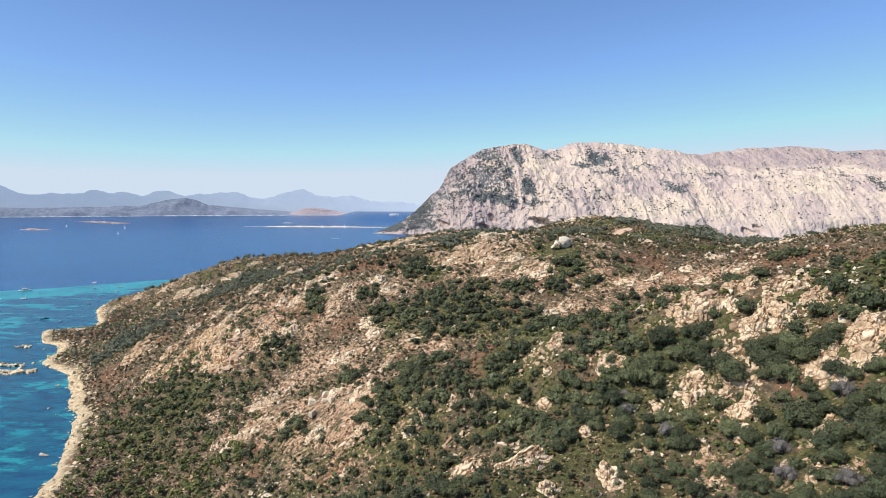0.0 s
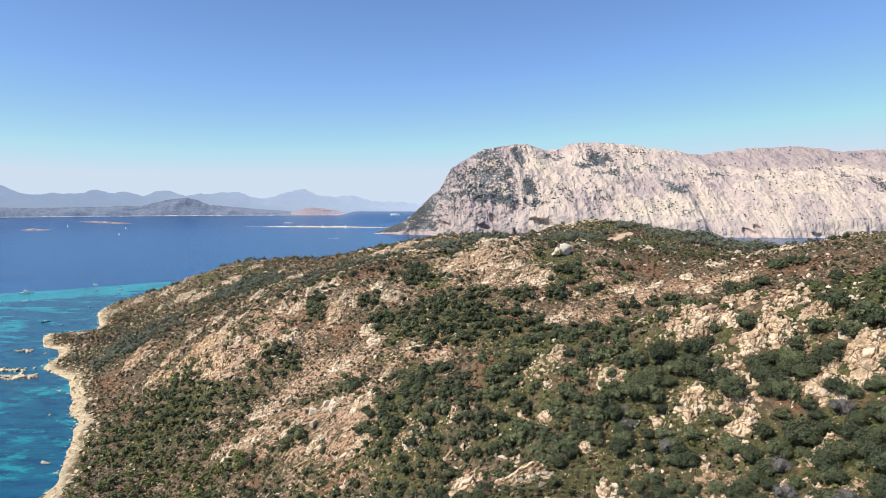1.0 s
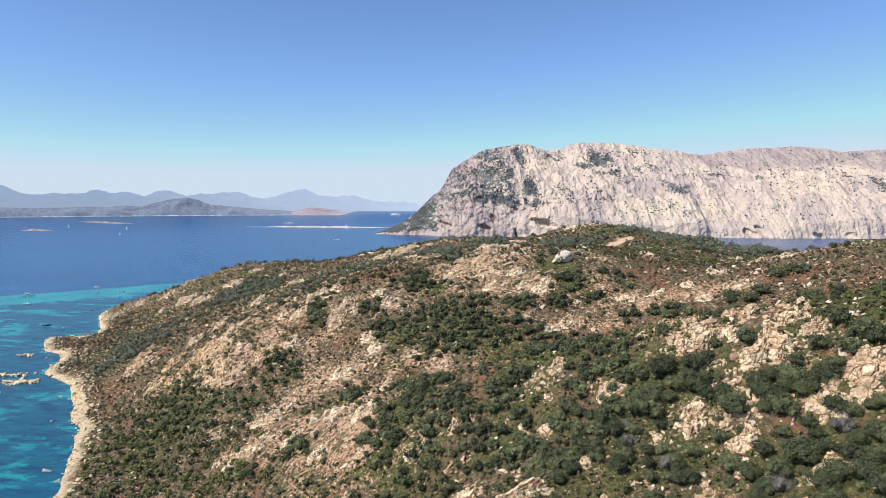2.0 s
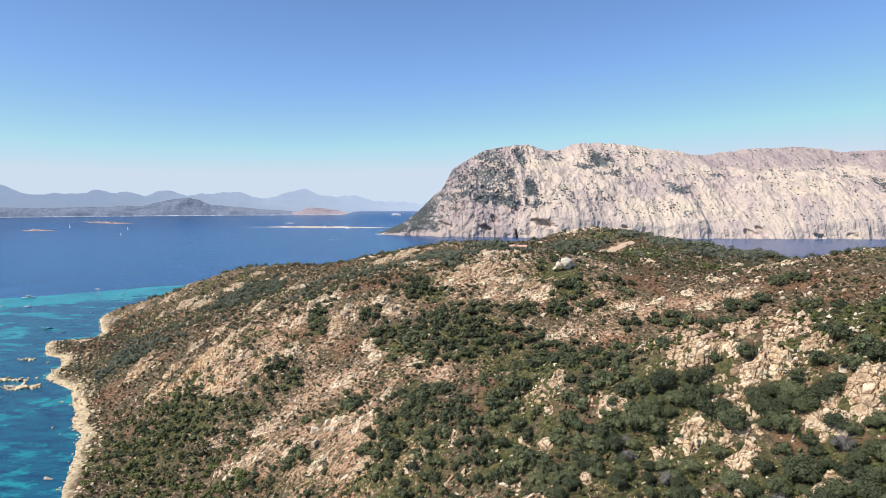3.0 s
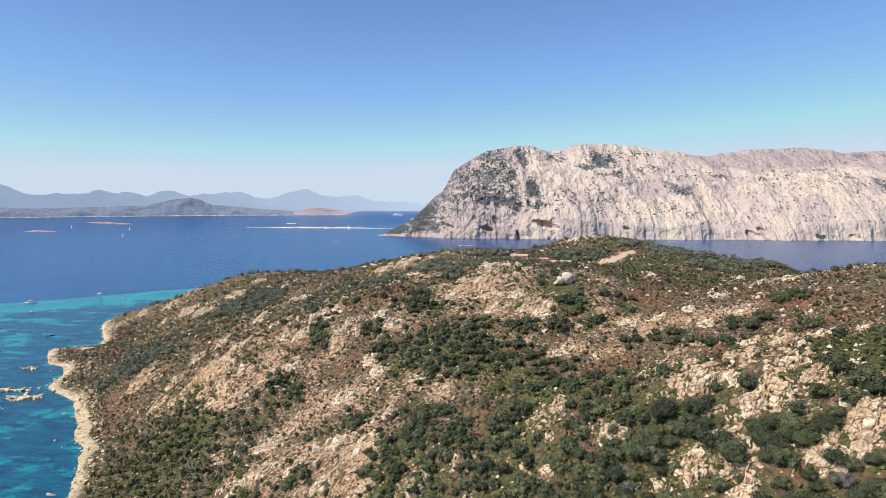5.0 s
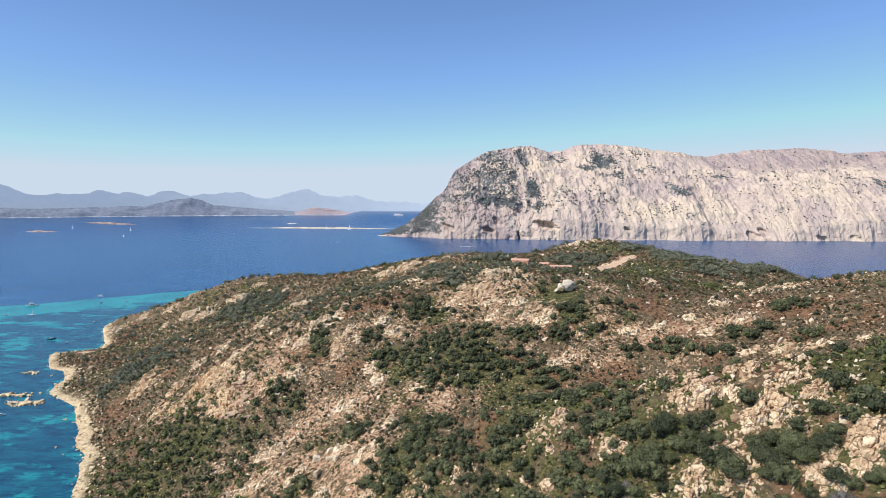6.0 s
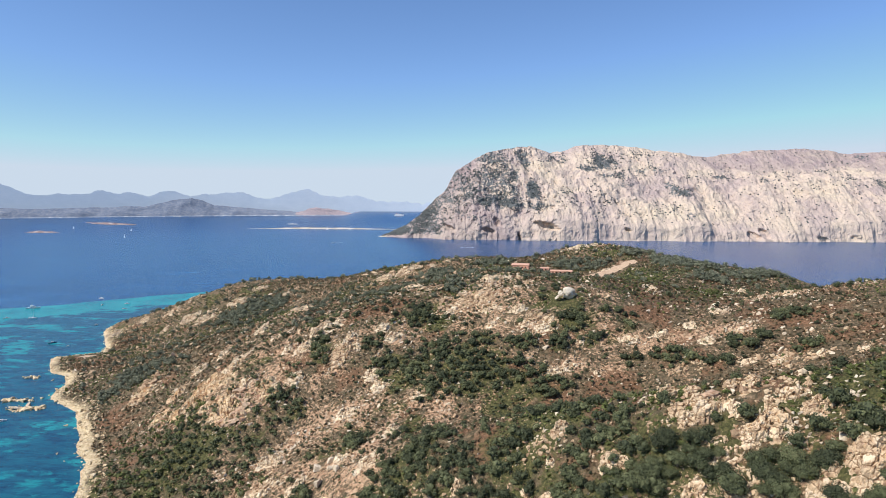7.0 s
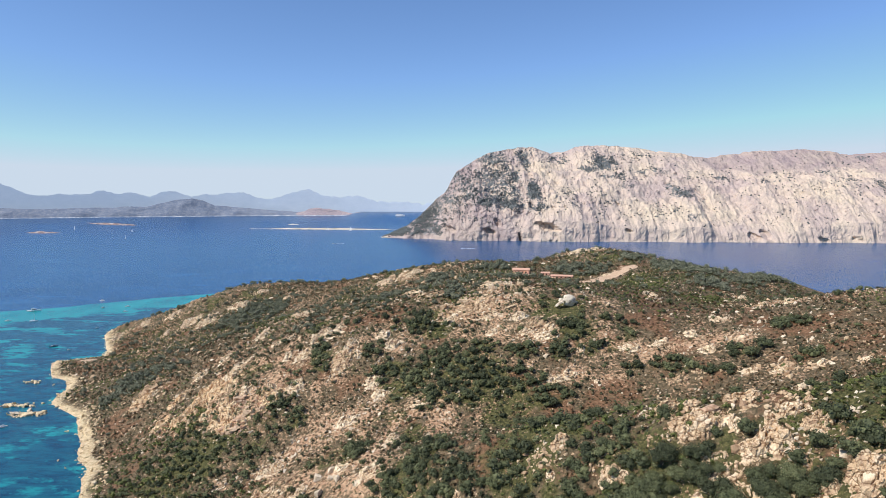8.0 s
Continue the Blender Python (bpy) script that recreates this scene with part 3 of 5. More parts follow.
def crown_mesh(seed, lobes, leaves, leaf, height=0.62, sub=1):
    """A lobed crown about 1 wide, from z = 0: dense lobes clad with small tilted sprays of leaves."""
    r = np.random.default_rng(seed)
    vs, fs, base = [], [], 0
    for k in range(lobes):
        a, d = 2 * math.pi * (k * 0.618 + r.uniform(0, 0.2)), (0.0 if k == 0 else r.uniform(0.14, 0.36))
        rad = r.uniform(0.20, 0.30) if k else 0.32
        c = np.array([d * math.cos(a), d * math.sin(a), height * r.uniform(0.32, 0.62) + (0.10 if k == 0 else 0)])
        shape = np.array([1, 1, r.uniform(0.75, 1.05)]) * rad
        bv, bf = core_ball(seed * 50 + k, sub)
        vs.append(bv * shape * 0.68 + c)
        fs.append(bf + base)
        base += len(bv)
        n = leaves // lobes
        u = r.normal(size=(n, 3))
        u /= np.linalg.norm(u, axis=1)[:, None]
        u[:, 2] = np.where(u[:, 2] < -0.5, -u[:, 2], u[:, 2])
        p = c + u * shape * r.uniform(0.86, 1.14, (n, 1))
        w = u + r.normal(size=(n, 3)) * 0.36
        w /= np.linalg.norm(w, axis=1)[:, None]
        e1 = np.cross(w, r.normal(size=(n, 3)))
        e1 /= np.linalg.norm(e1, axis=1)[:, None]
        e2 = np.cross(w, e1)
        s = leaf * r.uniform(0.6, 1.3, (n, 1))
        q = np.stack([p - e1 * s, p + e1 * s * 0.6 - e2 * s * 0.9, p + e1 * s * 0.5 + e2 * s * 0.9 + w * s * 0.4], 1)
        vs.append(q.reshape(-1, 3))
        fs.append(base + np.arange(3 * n).reshape(-1, 3))
        base += 3 * n
    v = np.concatenate(vs)
    v[:, 2] = np.maximum(v[:, 2], 0.02)
    return v, np.concatenate(fs)


def tuft(seed, blades=7, spread=0.5, high=0.5):
    """A low cushion of twigs about 1 wide."""
    r = np.random.default_rng(seed)
    vs, fs = [], []
    for k in range(blades):
        a = r.uniform(0, 6.28)
        c = np.array([math.cos(a), math.sin(a), 0]) * r.uniform(0.05, 0.3) * spread * 2
        n = np.array([c[0] * 1.6, c[1] * 1.6, 0.5]) + r.normal(size=3) * 0.25
        n /= np.linalg.norm(n)
        e = np.cross(n, r.normal(size=3))
        e /= np.linalg.norm(e)
        g = np.cross(n, e)
        c = c + [0, 0, high * r.uniform(0.35, 0.9)]
        s = r.uniform(0.22, 0.42)
        i = len(vs) * 4
        vs.append(np.array([c - e * s, c - g * s, c + e * s, c + g * s + n * 0.1]))
        fs += [[i, i + 1, i + 2], [i, i + 2, i + 3]]
    return np.concatenate(vs), np.array(fs)


# ---- the sea ----
def lines(dense_from, dense_to, step, limit, growth=1.09):
    a = list(np.arange(dense_from, dense_to + step, step))
    s = step
    while a[-1] < limit:
        s *= growth
        a.append(min(a[-1] + min(s, 160), limit))
    s = step
    while a[0] > -limit:
        s *= growth
        a.insert(0, max(a[0] - min(s, 160), -limit))
    return np.array(a)


def sea_level(x, y):
    """The sheet is lifted a little at its rim, where it stands for the sea beyond."""
    r = np.hypot(x, y)
    bearing = np.degrees(np.arctan2(x, np.maximum(y, 1.0)))
    strait = smooth(-9.5, -7.8, bearing) * smooth(6, 3, bearing)
    return 38 * smooth(3700, 4860, r) + strait * 27 * smooth(3600, 4925, r) - 2.0 * np.maximum(r - 4935, 0)


SAND = [(-445, 613, 30, 16), (-281, 382, 26, 16), (-323, 502, 40, 9), (-479, 717, 60, 10), (-403, 692, 22, 9), (-560, 760, 70, 12),
        (-300, 440, 12, 8), (-470, 650, 60, 9), (-440, 760, 30, 8), (-520, 830, 60, 10), (-420, 560, 30, 8)]
sx, sy = lines(-760, -170, 7.0, 4990), lines(250, 1200, 8.0, 4990)
gx, gy = np.meshgrid(sx, sy)
d = -inland(gx, gy)
band_across = -(gx + 660) * 0.60 + (gy - 905) * 0.80
band_across = band_across + 16 * fbm(gx, gy, 90, 3)
left_part = smooth(-150, -230, gx)
shelf = smooth(66, 46, band_across) * left_part * smooth(-60, 200, gy)
shelf = np.maximum(shelf, smooth(45, 5, d) * 0.85)
sandy = np.clip(smooth(70, 50, band_across) * smooth(-105, -20, band_across), 0, 1) * left_part * 1.0
sandy = np.maximum(sandy, 0.26 * smooth(-40, -90, band_across))
sandy = np.maximum(sandy, fields([(a, b, c * 1.2, e * 1.5) for a, b, c, e in SAND], gx, gy, 1.2) * 0.5)
sandy = np.maximum(sandy, smooth(14, 1, d) * 0.45)
sea = new("water", array_mesh("water", np.stack([gx, gy, sea_level(gx, gy)], -1).reshape(-1, 3), grid_faces(*gx.shape), SEA,
                              {"shelf": shelf.ravel(), "sand": sandy.ravel()}, flat=False))
tagged(sea, "deep blue sea with turquoise sandy shallows and dark seagrass", "sea", kind="structure")

# ---- the island's ground ----
tx = np.unique(np.concatenate([np.arange(-480, 320, 2.6), np.arange(320, 940, 14), [940]]))
ty = np.unique(np.concatenate([np.arange(-480, 110, 14), np.arange(110, 470, 2.2), np.arange(470, 850, 3.6), np.arange(850, 960, 12)]))
gx, gy = np.meshgrid(tx, ty)
gz = ground_height(gx, gy)
d = inland(gx, gy)
rocky = fields(OUTCROPS, gx, gy)
green = fields(GROVES, gx, gy)
bare = fields(BARE, gx, gy, 0.4, 4)
solid = fields(SOLID, gx, gy, 0.5, 3)
herby, rusty = fields(GREENS, gx, gy, 0.7, 5), fields(RUST, gx, gy, 0.7, 8)
herby = np.maximum(np.maximum(herby, 0.6 * green), 0.65 * smooth(-45, -20, gx) * smooth(275, 245, gy))
heathy = np.clip(0.70 + 0.30 * fbm(gx, gy, 70, 3) - 0.16 * rocky - 0.26 * bare + 0.08 * green + 0.2 * herby + 0.2 * rusty + 0.15 * smooth(-140, -240, gx) + 0.1 * smooth(400, 470, gy), 0.34, 0.92) - 0.1 * solid
gz = gz + solid * (0.6 + 2.4 * np.abs(fbm(gx, gy, 7, 3, 0.6)))
beach = smooth(8.5, 4.0, d + 7 * fbm(gx + 40, gy, 25, 3))
ground = new("ground", array_mesh("ground", np.stack([gx, gy, gz], -1).reshape(-1, 3), grid_faces(*gx.shape), GROUND,
             {"heath": heathy.ravel(), "moor": moorland(gx, gy).ravel(), "herb": herby.ravel(), "rust": rusty.ravel(), "stone": np.clip(0.15 + 0.45 * rocky + 0.5 * solid, 0, 1).ravel(), "beach": beach.ravel(), "track": fields(TRACK, gx, gy, 0.3).ravel()}, flat=False))
tagged(ground, "island slope of pink granite grit, dry brown heath and a rocky shore", "hillside", kind="structure")


# ---- the limestone massif across the strait ----
# x, y of the foot, y of the crest, height of the crest
MASSIF = [(-300, 2790, 2830, 1), (-262, 2760, 2850, 14), (-192, 2722, 2880, 46), (-127, 2686, 2900, 98), (-62, 2645, 2900, 162), (-11, 2615, 2900, 208),
          (10, 2607, 2900, 252), (35, 2600, 2900, 296), (91, 2590, 2910, 329), (158, 2575, 2930, 369), (226, 2565, 2960, 389),
          (350, 2550, 3030, 414), (418, 2542, 3050, 410), (486, 2537, 3050, 385), (553, 2533, 3050, 396), (620, 2530, 3050, 420),
          (795, 2522, 3050, 423), (983, 2510, 3050, 399)]
MASSIF_EAST = [(1090, 2502, 3050, 386), (1225, 2497, 3050, 365), (1332, 2495, 3050, 381), (1438, 2492, 3050, 397), (1732, 2488, 3050, 406),
               (1893, 2488, 3050, 382), (2074, 2490, 3050, 392), (2400, 2500, 3100, 395), (2900, 2560, 3150, 330), (3250, 2700, 3100, 60), (3320, 2800, 2900, 1)]
st = np.array(MASSIF + MASSIF_EAST, float)
mu = np.concatenate([np.arange(-300, 2150, 4.5), np.arange(2150, 3330, 30)])
mv = np.concatenate([np.linspace(0, 0.06, 18), np.linspace(0.07, 1, 110), np.linspace(1.06, 1.9, 14)])
ux, vv = np.meshgrid(mu, mv)
foot, crest, high = (np.interp(ux, st[:, 0], st[:, k]) for k in (1, 2, 3))
foot = foot + 24 * fbm(ux, ux * 0 + 3, 110, 5, 0.62)
cliff = np.clip(0.10 + 0.14 * fbm(ux, ux * 0 + 9, 260, 4, 0.6), 0.015, 0.22)
prof = cliff * smooth(0, 0.05, vv) + (1 - cliff) * np.clip(vv, 0, 1) ** (0.92 + 0.25 * fbm(ux, vv * 300, 400, 2))
gz = high * prof
gully = np.abs(fbm(ux + 0.5 * gz, gz * 0.55 + 50, 330, 6, 0.55))
rugged = fbm(ux, gz * 0.8, 80, 6, 0.70) + 0.6 * (0.25 - np.abs(fbm(ux + 400, gz + ux * 0.3, 45, 4, 0.6)))
mid = np.clip(np.sin(np.clip(vv, 0, 1) * math.pi), 0, 1) * smooth(0, 120, high)
my = foot + (crest - foot) * vv + mid * (96 * gully - 36) + rugged * np.where(ux < 450, 26, 17) * (0.55 + 0.5 * smooth(0.02, 0.2, vv)) * smooth(0, 100, high)
gz = gz + mid * 16 * fbm(ux * 1.3, my * 1.3, 60, 4, 0.6) + (vv > 0.93) * 7 * fbm(ux, my, 30, 3) * smooth(0, 100, high)
ledge = (gz + 25 * fbm(ux, my, 200, 2)) / 38
gz = gz + mid * 7 * (smooth(0.25, 0.75, ledge - np.floor(ledge)) - (ledge - np.floor(ledge)))
back = np.clip(vv - 1, 0, 1)
gz = gz - back * high * 1.15
# sea caves: x, height, half-widths, depth
for cx, cz, rx, rz, deep_ in [(398, 58, 46, 15, 40), (164, 38, 30, 11, 26), (201, 74, 16, 18, 26), (290, 12, 6, 18, 30), (722, 44, 16, 9, 22),
                              (1215, 22, 26, 16, 20), (1262, 28, 24, 20, 24), (2, 46, 26, 13, 26), (1480, 10, 22, 12, 16), (1610, 12, 18, 10, 12)]:
    my = my + deep_ * smooth(1.15, 0.6, np.hypot((ux - cx) / rx, (gz - cz) / rz + 0.6 * (ux - cx) / rx) + 0.35 * fbm(ux, gz, 20, 3, 0.6)) * (vv < 0.6)
gz[0] = -4


# patches of scrub on the massif: x, height, half-widths, weight
SCRUB_WEST = [(87, 207, 62, 79, 0.85), (182, 167, 73, 34, 1.2), (279, 153, 58, 26, 1.2), (219, 349, 78, 31, 1), (342, 349, 31, 39, 1.1), (301, 270, 30, 30, 1.1), (208, 253, 101, 70, 0.85), (360, 208, 30, 37, 1.2), (379, 138, 36, 14, 1), (482, 356, 54, 27, 0.8), (708, 342, 51, 40, 1.3), (632, 306, 37, 13, 1.1), (724, 271, 52, 15, 0.9), (752, 231, 46, 13, 0.7), (988, 193, 39, 21, 1.2), (961, 221, 21, 18, 1), (1209, 263, 33, 11, 1), (1393, 248, 42, 8, 0.9), (980, 102, 20, 15, 0.7)]
SCRUB_EAST = [(-99, 91, 46, 33, 1.1), (-217, 32, 77, 15, 1.2), (-48, 145, 36, 25, 0.9), (857, 287, 53, 24, 0.7), (862, 372, 83, 36, 0.5), (942, 299, 32, 19, 0.7), (1742, 235, 35, 38, 0.6), (1861, 223, 36, 33, 0.7), (1937, 362, 32, 12, 0.8), (1654, 289, 29, 11, 0.6), (555, 183, 126, 63, 0.3), (865, 111, 124, 37, 0.25), (36, 97, 48, 24, 0.5), (107, 86, 47, 14, 0.5), (1292, 262, 169, 28, 0.35), (1540, 235, 172, 22, 0.25)]


def scrub_cover(x, z):
    c = np.zeros(np.shape(x))
    for zx, zz, rx, rz, w in SCRUB_WEST + SCRUB_EAST:
        c = np.maximum(c, w * smooth(1.7, 0.3, np.hypot((x - zx) / rx, (z - zz) / rz) + 0.8 * fbm(x, z, 45, 4, 0.6)))
    face = smooth(390, 260, x + 0.3 * (z - 220)) * smooth(95, 150, z + 40 * fbm(x, z, 70, 3))
    foot_ = smooth(20, -50, x) * smooth(2, 22, z)
    return np.maximum(c, np.maximum((0.66 + 0.5 * fbm(x + z, (x - z) * 0.4, 60, 4, 0.6)) * face, 0.85 * foot_))


# grey: weathered east crest, and the painted shade of the west face
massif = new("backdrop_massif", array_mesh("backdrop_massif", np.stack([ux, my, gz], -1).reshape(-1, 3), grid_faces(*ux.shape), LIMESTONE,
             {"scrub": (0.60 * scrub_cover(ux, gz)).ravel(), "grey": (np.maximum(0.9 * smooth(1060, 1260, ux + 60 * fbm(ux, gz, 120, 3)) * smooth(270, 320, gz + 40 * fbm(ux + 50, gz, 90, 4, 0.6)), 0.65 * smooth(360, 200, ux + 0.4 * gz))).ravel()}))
tagged(massif, "sheer pale limestone massif with scrubby ledges above the sea", "mountain", kind="structure")

# dark trees on its ledges
n = 90000
pi, pj = rng.integers(16, 122, n), rng.integers(0, len(mu) - 1, n)
cx, cy, cz = ux[pi, pj], my[pi, pj], gz[pi, pj]
keep = rng.random(n) < 0.30 * (scrub_cover(cx, cz) ** 1.3 + 0.035) * (0.35 + 1.5 * (fbm(cx, cz, 40, 3) > 0.05))
cx, cy, cz = cx[keep], cy[keep], cz[keep]
ball = [core_ball(k, 0) for k in range(4)]
mt = scattered("mountain_trees", ball, HAZED_CLIFF_LEAF, cx + rng.uniform(-3, 3, len(cx)), cy, cz + 1, 1.8 + 3.6 * rng.random(len(cx)) ** 1.6, rng.uniform(0, 6, len(cx)), np.full(len(cx), 0.8))
tagged(mt, "dark evergreen trees clinging to the limestone ledges", "trees", kind="stuff")


# ---- far land ----
def far_ridge(name, skyline, radius, mat, label, depth=60, rough=5.0, size=140.0):
    """A far range from bearings (degrees to the right of y) and heights above the sea there."""
    b = np.radians(np.linspace(skyline[0][0], skyline[-1][0], 500))
    h = np.interp(np.degrees(b), [p[0] for p in skyline], [p[1] for p in skyline])
    h = h + rough * fbm(b * radius, b * 0, size, 5, 0.6) * smooth(0, 25, h - skyline[-1][1])
    rows = []
    for k in range(9):
        f = k / 8
        r = radius - depth * (1 - f) + 0.25 * depth * fbm(b * radius, b * 0 + f * 200, 90, 4)
        base = sea_level(r * np.sin(b), r * np.cos(b)) - 2
        rows.append(np.stack([r * np.sin(b), r * np.cos(b), base + (np.maximum(h, base + 2) - base) * f ** 0.8], -1))
    v = np.array(rows)
    ob = new(name, array_mesh(name, v.reshape(-1, 3), grid_faces(9, 500), mat, flat=False))
    return tagged(ob, label, "mountains", kind="structure")


FAR_RANGE = [
    (-39.9, 263), (-37.37, 280), (-35.39, 247), (-34.37, 212), (-33.31, 195), (-31.84, 203), (-29.95, 196), (-28.56, 223),
    (-27.37, 201), (-25.73, 185), (-23.82, 206), (-22.08, 186), (-20.3, 191), (-18.0, 212), (-16.85, 171), (-15.67, 162),
    (-14.23, 192), (-12.52, 231), (-11.06, 193), (-9.83, 172), (-8.33, 181), (-6.82, 150), (-4.8, 142), (-1.75, 125),
    (3.35, 104),
]
FAR_SHORE = [
    (-40.0, 88), (-35.47, 98), (-31.89, 99), (-28.02, 104), (-25.76, 107), (-24.27, 130), (-22.97, 158), (-22.09, 166),
    (-21.21, 146), (-20.32, 113), (-18.49, 101), (-15.69, 79), (-13.28, 61), (-11.82, 44),
]
RED_HEAD = [
    (-13.97, 33), (-13.53, 54), (-12.55, 83), (-11.57, 95), (-10.83, 87), (-9.84, 74), (-8.84, 57), (-7.94, 31),
]
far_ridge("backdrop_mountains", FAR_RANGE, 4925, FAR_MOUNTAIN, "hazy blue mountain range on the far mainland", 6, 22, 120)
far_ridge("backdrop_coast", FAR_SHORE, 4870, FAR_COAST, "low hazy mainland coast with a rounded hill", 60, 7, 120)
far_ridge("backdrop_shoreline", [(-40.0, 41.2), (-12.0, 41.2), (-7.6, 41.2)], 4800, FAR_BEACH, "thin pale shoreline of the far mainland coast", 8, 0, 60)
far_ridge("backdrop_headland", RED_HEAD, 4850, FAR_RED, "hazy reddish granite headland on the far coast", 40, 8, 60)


# ---- plants and stones on the slope ----
def jittered(x0, x1, y0, y1, step):
    a, b = np.meshgrid(np.arange(x0, x1, step), np.arange(y0, y1, step))
    return (a + rng.uniform(0, step, a.shape)).ravel(), (b + rng.uniform(0, step, a.shape)).ravel()


KEEP_CLEAR = TRACK + [(71, 611, 12, 8), (108, 596, 14, 7), (95, 617, 8, 6), (73, 396, 8, 7), (46, 391, 7, 5), (-59, 288, 9, 9)]


def on_land(x, y, shore=9.5):
    return (inland(x, y) > shore) & (fields(KEEP_CLEAR, x, y, 0.0) < 0.2)


def seen_side(x, y):
    """Leaves out the parts of the island past the spread of the view."""
    return (np.abs(x) < 0.74 * y + 30)


# wild olives and tall mastic: dense in the groves, single elsewhere, and those between the ledges of the near spur
SPUR_TREES = [
    (62, 215), (63, 207), (60, 207), (65, 203), (70, 201), (72, 202), (78, 198), (77, 196), (81, 193), (87, 201), (95, 198),
    (84, 187), (80, 188), (78, 191), (93, 186), (93, 182), (97, 185), (99, 180), (101, 181), (104, 184), (95, 178),
    (92, 178), (102, 176), (111, 184), (108, 175), (106, 176), (118, 188), (115, 178), (117, 177), (111, 177), (121, 179),
    (122, 176), (56, 206), (60, 201), (55, 197), (60, 193), (64, 191), (70, 193), (73, 195), (85, 182), (96, 174),
    (105, 166), (107, 162), (111, 161), (113, 160),
]
SPUR_TREES_ABOVE = [
    (77, 219), (137, 326), (128, 328), (117, 335), (103, 339), (159, 327), (168, 333), (180, 311),
]
x, y = jittered(-450, 330, 115, 800, 4.3)
g = fields([(p, q, u * 1.25, v * 1.25) for p, q, u, v in GROVES_MIDDLE] + GROVES, x, y, 0.7)
r_ = fields(OUTCROPS, x, y, 0.5)
clump = fbm(x, y, 28, 3)
s_ = np.maximum(fields(SOLID, x, y, 0.3, 3), fields(SPUR_CRAGS + NEAR_CRAGS + LOW_CRAGS, x, y - 1, 0.2, 2.5))
bare_ = fields(BARE, x, y, 0.3, 4)
wood = np.where(x < 28, 0.34, 0.5) * ((x > -35) & (x < 62) & (y < 262)) * (clump > -0.2) + 0.75 * ((x >= 62) & (y < 182)) * (clump > -0.36)
chance = np.maximum(1.5 * g * (1 - 0.3 * r_), 0.05 + 0.16 * (clump > 0.3) + wood) * (1 - 0.7 * bare_ * (g < 0.4)) * (1 - 0.85 * s_) * (1 - 0.7 * r_ * (g < 0.3))
moor = moorland(x, y) * (x > 0)
chance = chance * (1 - 0.8 * moor * (g < 0.4))
m = (rng.random(len(x)) < chance) & on_land(x, y, 14) & seen_side(x, y)
LOW_TREES = [(93, 169), (93, 162), (92, 158), (98, 158), (103, 160), (103, 154), (107, 153), (103, 147), (99, 144), (95, 148), (91, 147), (86, 158),
             (99, 138), (87, 168), (81, 163), (78, 168), (100, 151), (108, 147), (90, 142), (80, 150)]
spur = np.array(SPUR_TREES + LOW_TREES + SPUR_TREES_ABOVE, float)
m &= np.min(np.hypot(x[:, None] - spur[:, 0], y[:, None] - spur[:, 1]), 1) > 3.2
x, y, g = np.concatenate([x[m], spur[:, 0]]), np.concatenate([y[m], spur[:, 1]]), np.concatenate([g[m], np.full(len(spur), 0.55)])
tree_size = rng.uniform(3.4, 6.2, len(x)) + 2.6 * g * rng.random(len(x))
tree_size[-len(spur):] *= 1.3
tree_size = tree_size * np.where((x < -120) & (y < 480), 0.68, 1.0) * np.where(y > 450, 1.15, 1.0)
z = ground_height(x, y)
order = np.argsort(y + 0.6 * np.abs(x - 70))
near, rest = order[:270], order[270:]
crowns = [crown_mesh(10 + k, 9 + k % 3, 2000, 0.026, 0.66 + 0.06 * (k % 3), 1) for k in range(7)]
crown_data = [array_mesh("crown", v, f, LEAF) for v, f in crowns]
grey_crown = array_mesh("crown", *crown_mesh(33, 8, 1200, 0.022, 0.7, 1), GREY_LEAF)


def trunk_mesh(seed):
    """A short leaning trunk that forks into limbs."""
    r = random.Random(seed)
    bm = bmesh.new()
    for k in range(4):
        a, out = r.uniform(0, 6.28), (0.0 if k == 0 else r.uniform(0.12, 0.22))
        foot, top = Vector((0, 0, -0.12)), Vector((out * math.cos(a), out * math.sin(a), r.uniform(0.3, 0.42)))
        rings = []
        for f, rad in ((0, 0.045), (0.5, 0.03), (1, 0.012)):
            c = foot.lerp(top, f) + Vector((0, 0, 0.03 * math.sin(f * 3)))
            rings.append([bm.verts.new(c + Vector((rad * math.cos(q), rad * math.sin(q), 0))) for q in (0, 1.26, 2.51, 3.77, 5.03)])
        for lo, hi in zip(rings, rings[1:]):
            for q in range(5):
                bm.faces.new((lo[q], lo[(q + 1) % 5], hi[(q + 1) % 5], hi[q]))
    me = bpy.data.meshes.new("trunk")
    bm.to_mesh(me)
    bm.free()
    me.materials.append(BARK)
    return me


trunks = [trunk_mesh(k) for k in range(4)]
for i in near:
    k = int(rng.integers(len(crown_data)))
    grey = rng.random() < 0.06
    root = new("olive_tree")
    s = float(tree_size[i])
    root.matrix_world = pose(x[i], y[i], z[i] - 0.1, 0, 0, rng.uniform(0, 360)) @ Matrix.Diagonal((s, s, s * rng.uniform(0.85, 1.1), 1))
    for nm, data in (("trunk", trunks[k % 4]), ("crown", grey_crown if grey else crown_data[k])):
        p = new(nm, data)
        p.parent = root
    tagged(root, "half-bare grey wild olive bush on the granite slope" if grey else "dense grey-green wild olive tree on the granite slope",
           "tree", "wild olive trees on the slope")
mid_crowns = [crown_mesh(60 + k, 6, 170, 0.058, 0.66, 1) for k in range(7)]
fine_crowns = [crown_mesh(75 + k, 7, 420, 0.040, 0.66, 1) for k in range(5)]
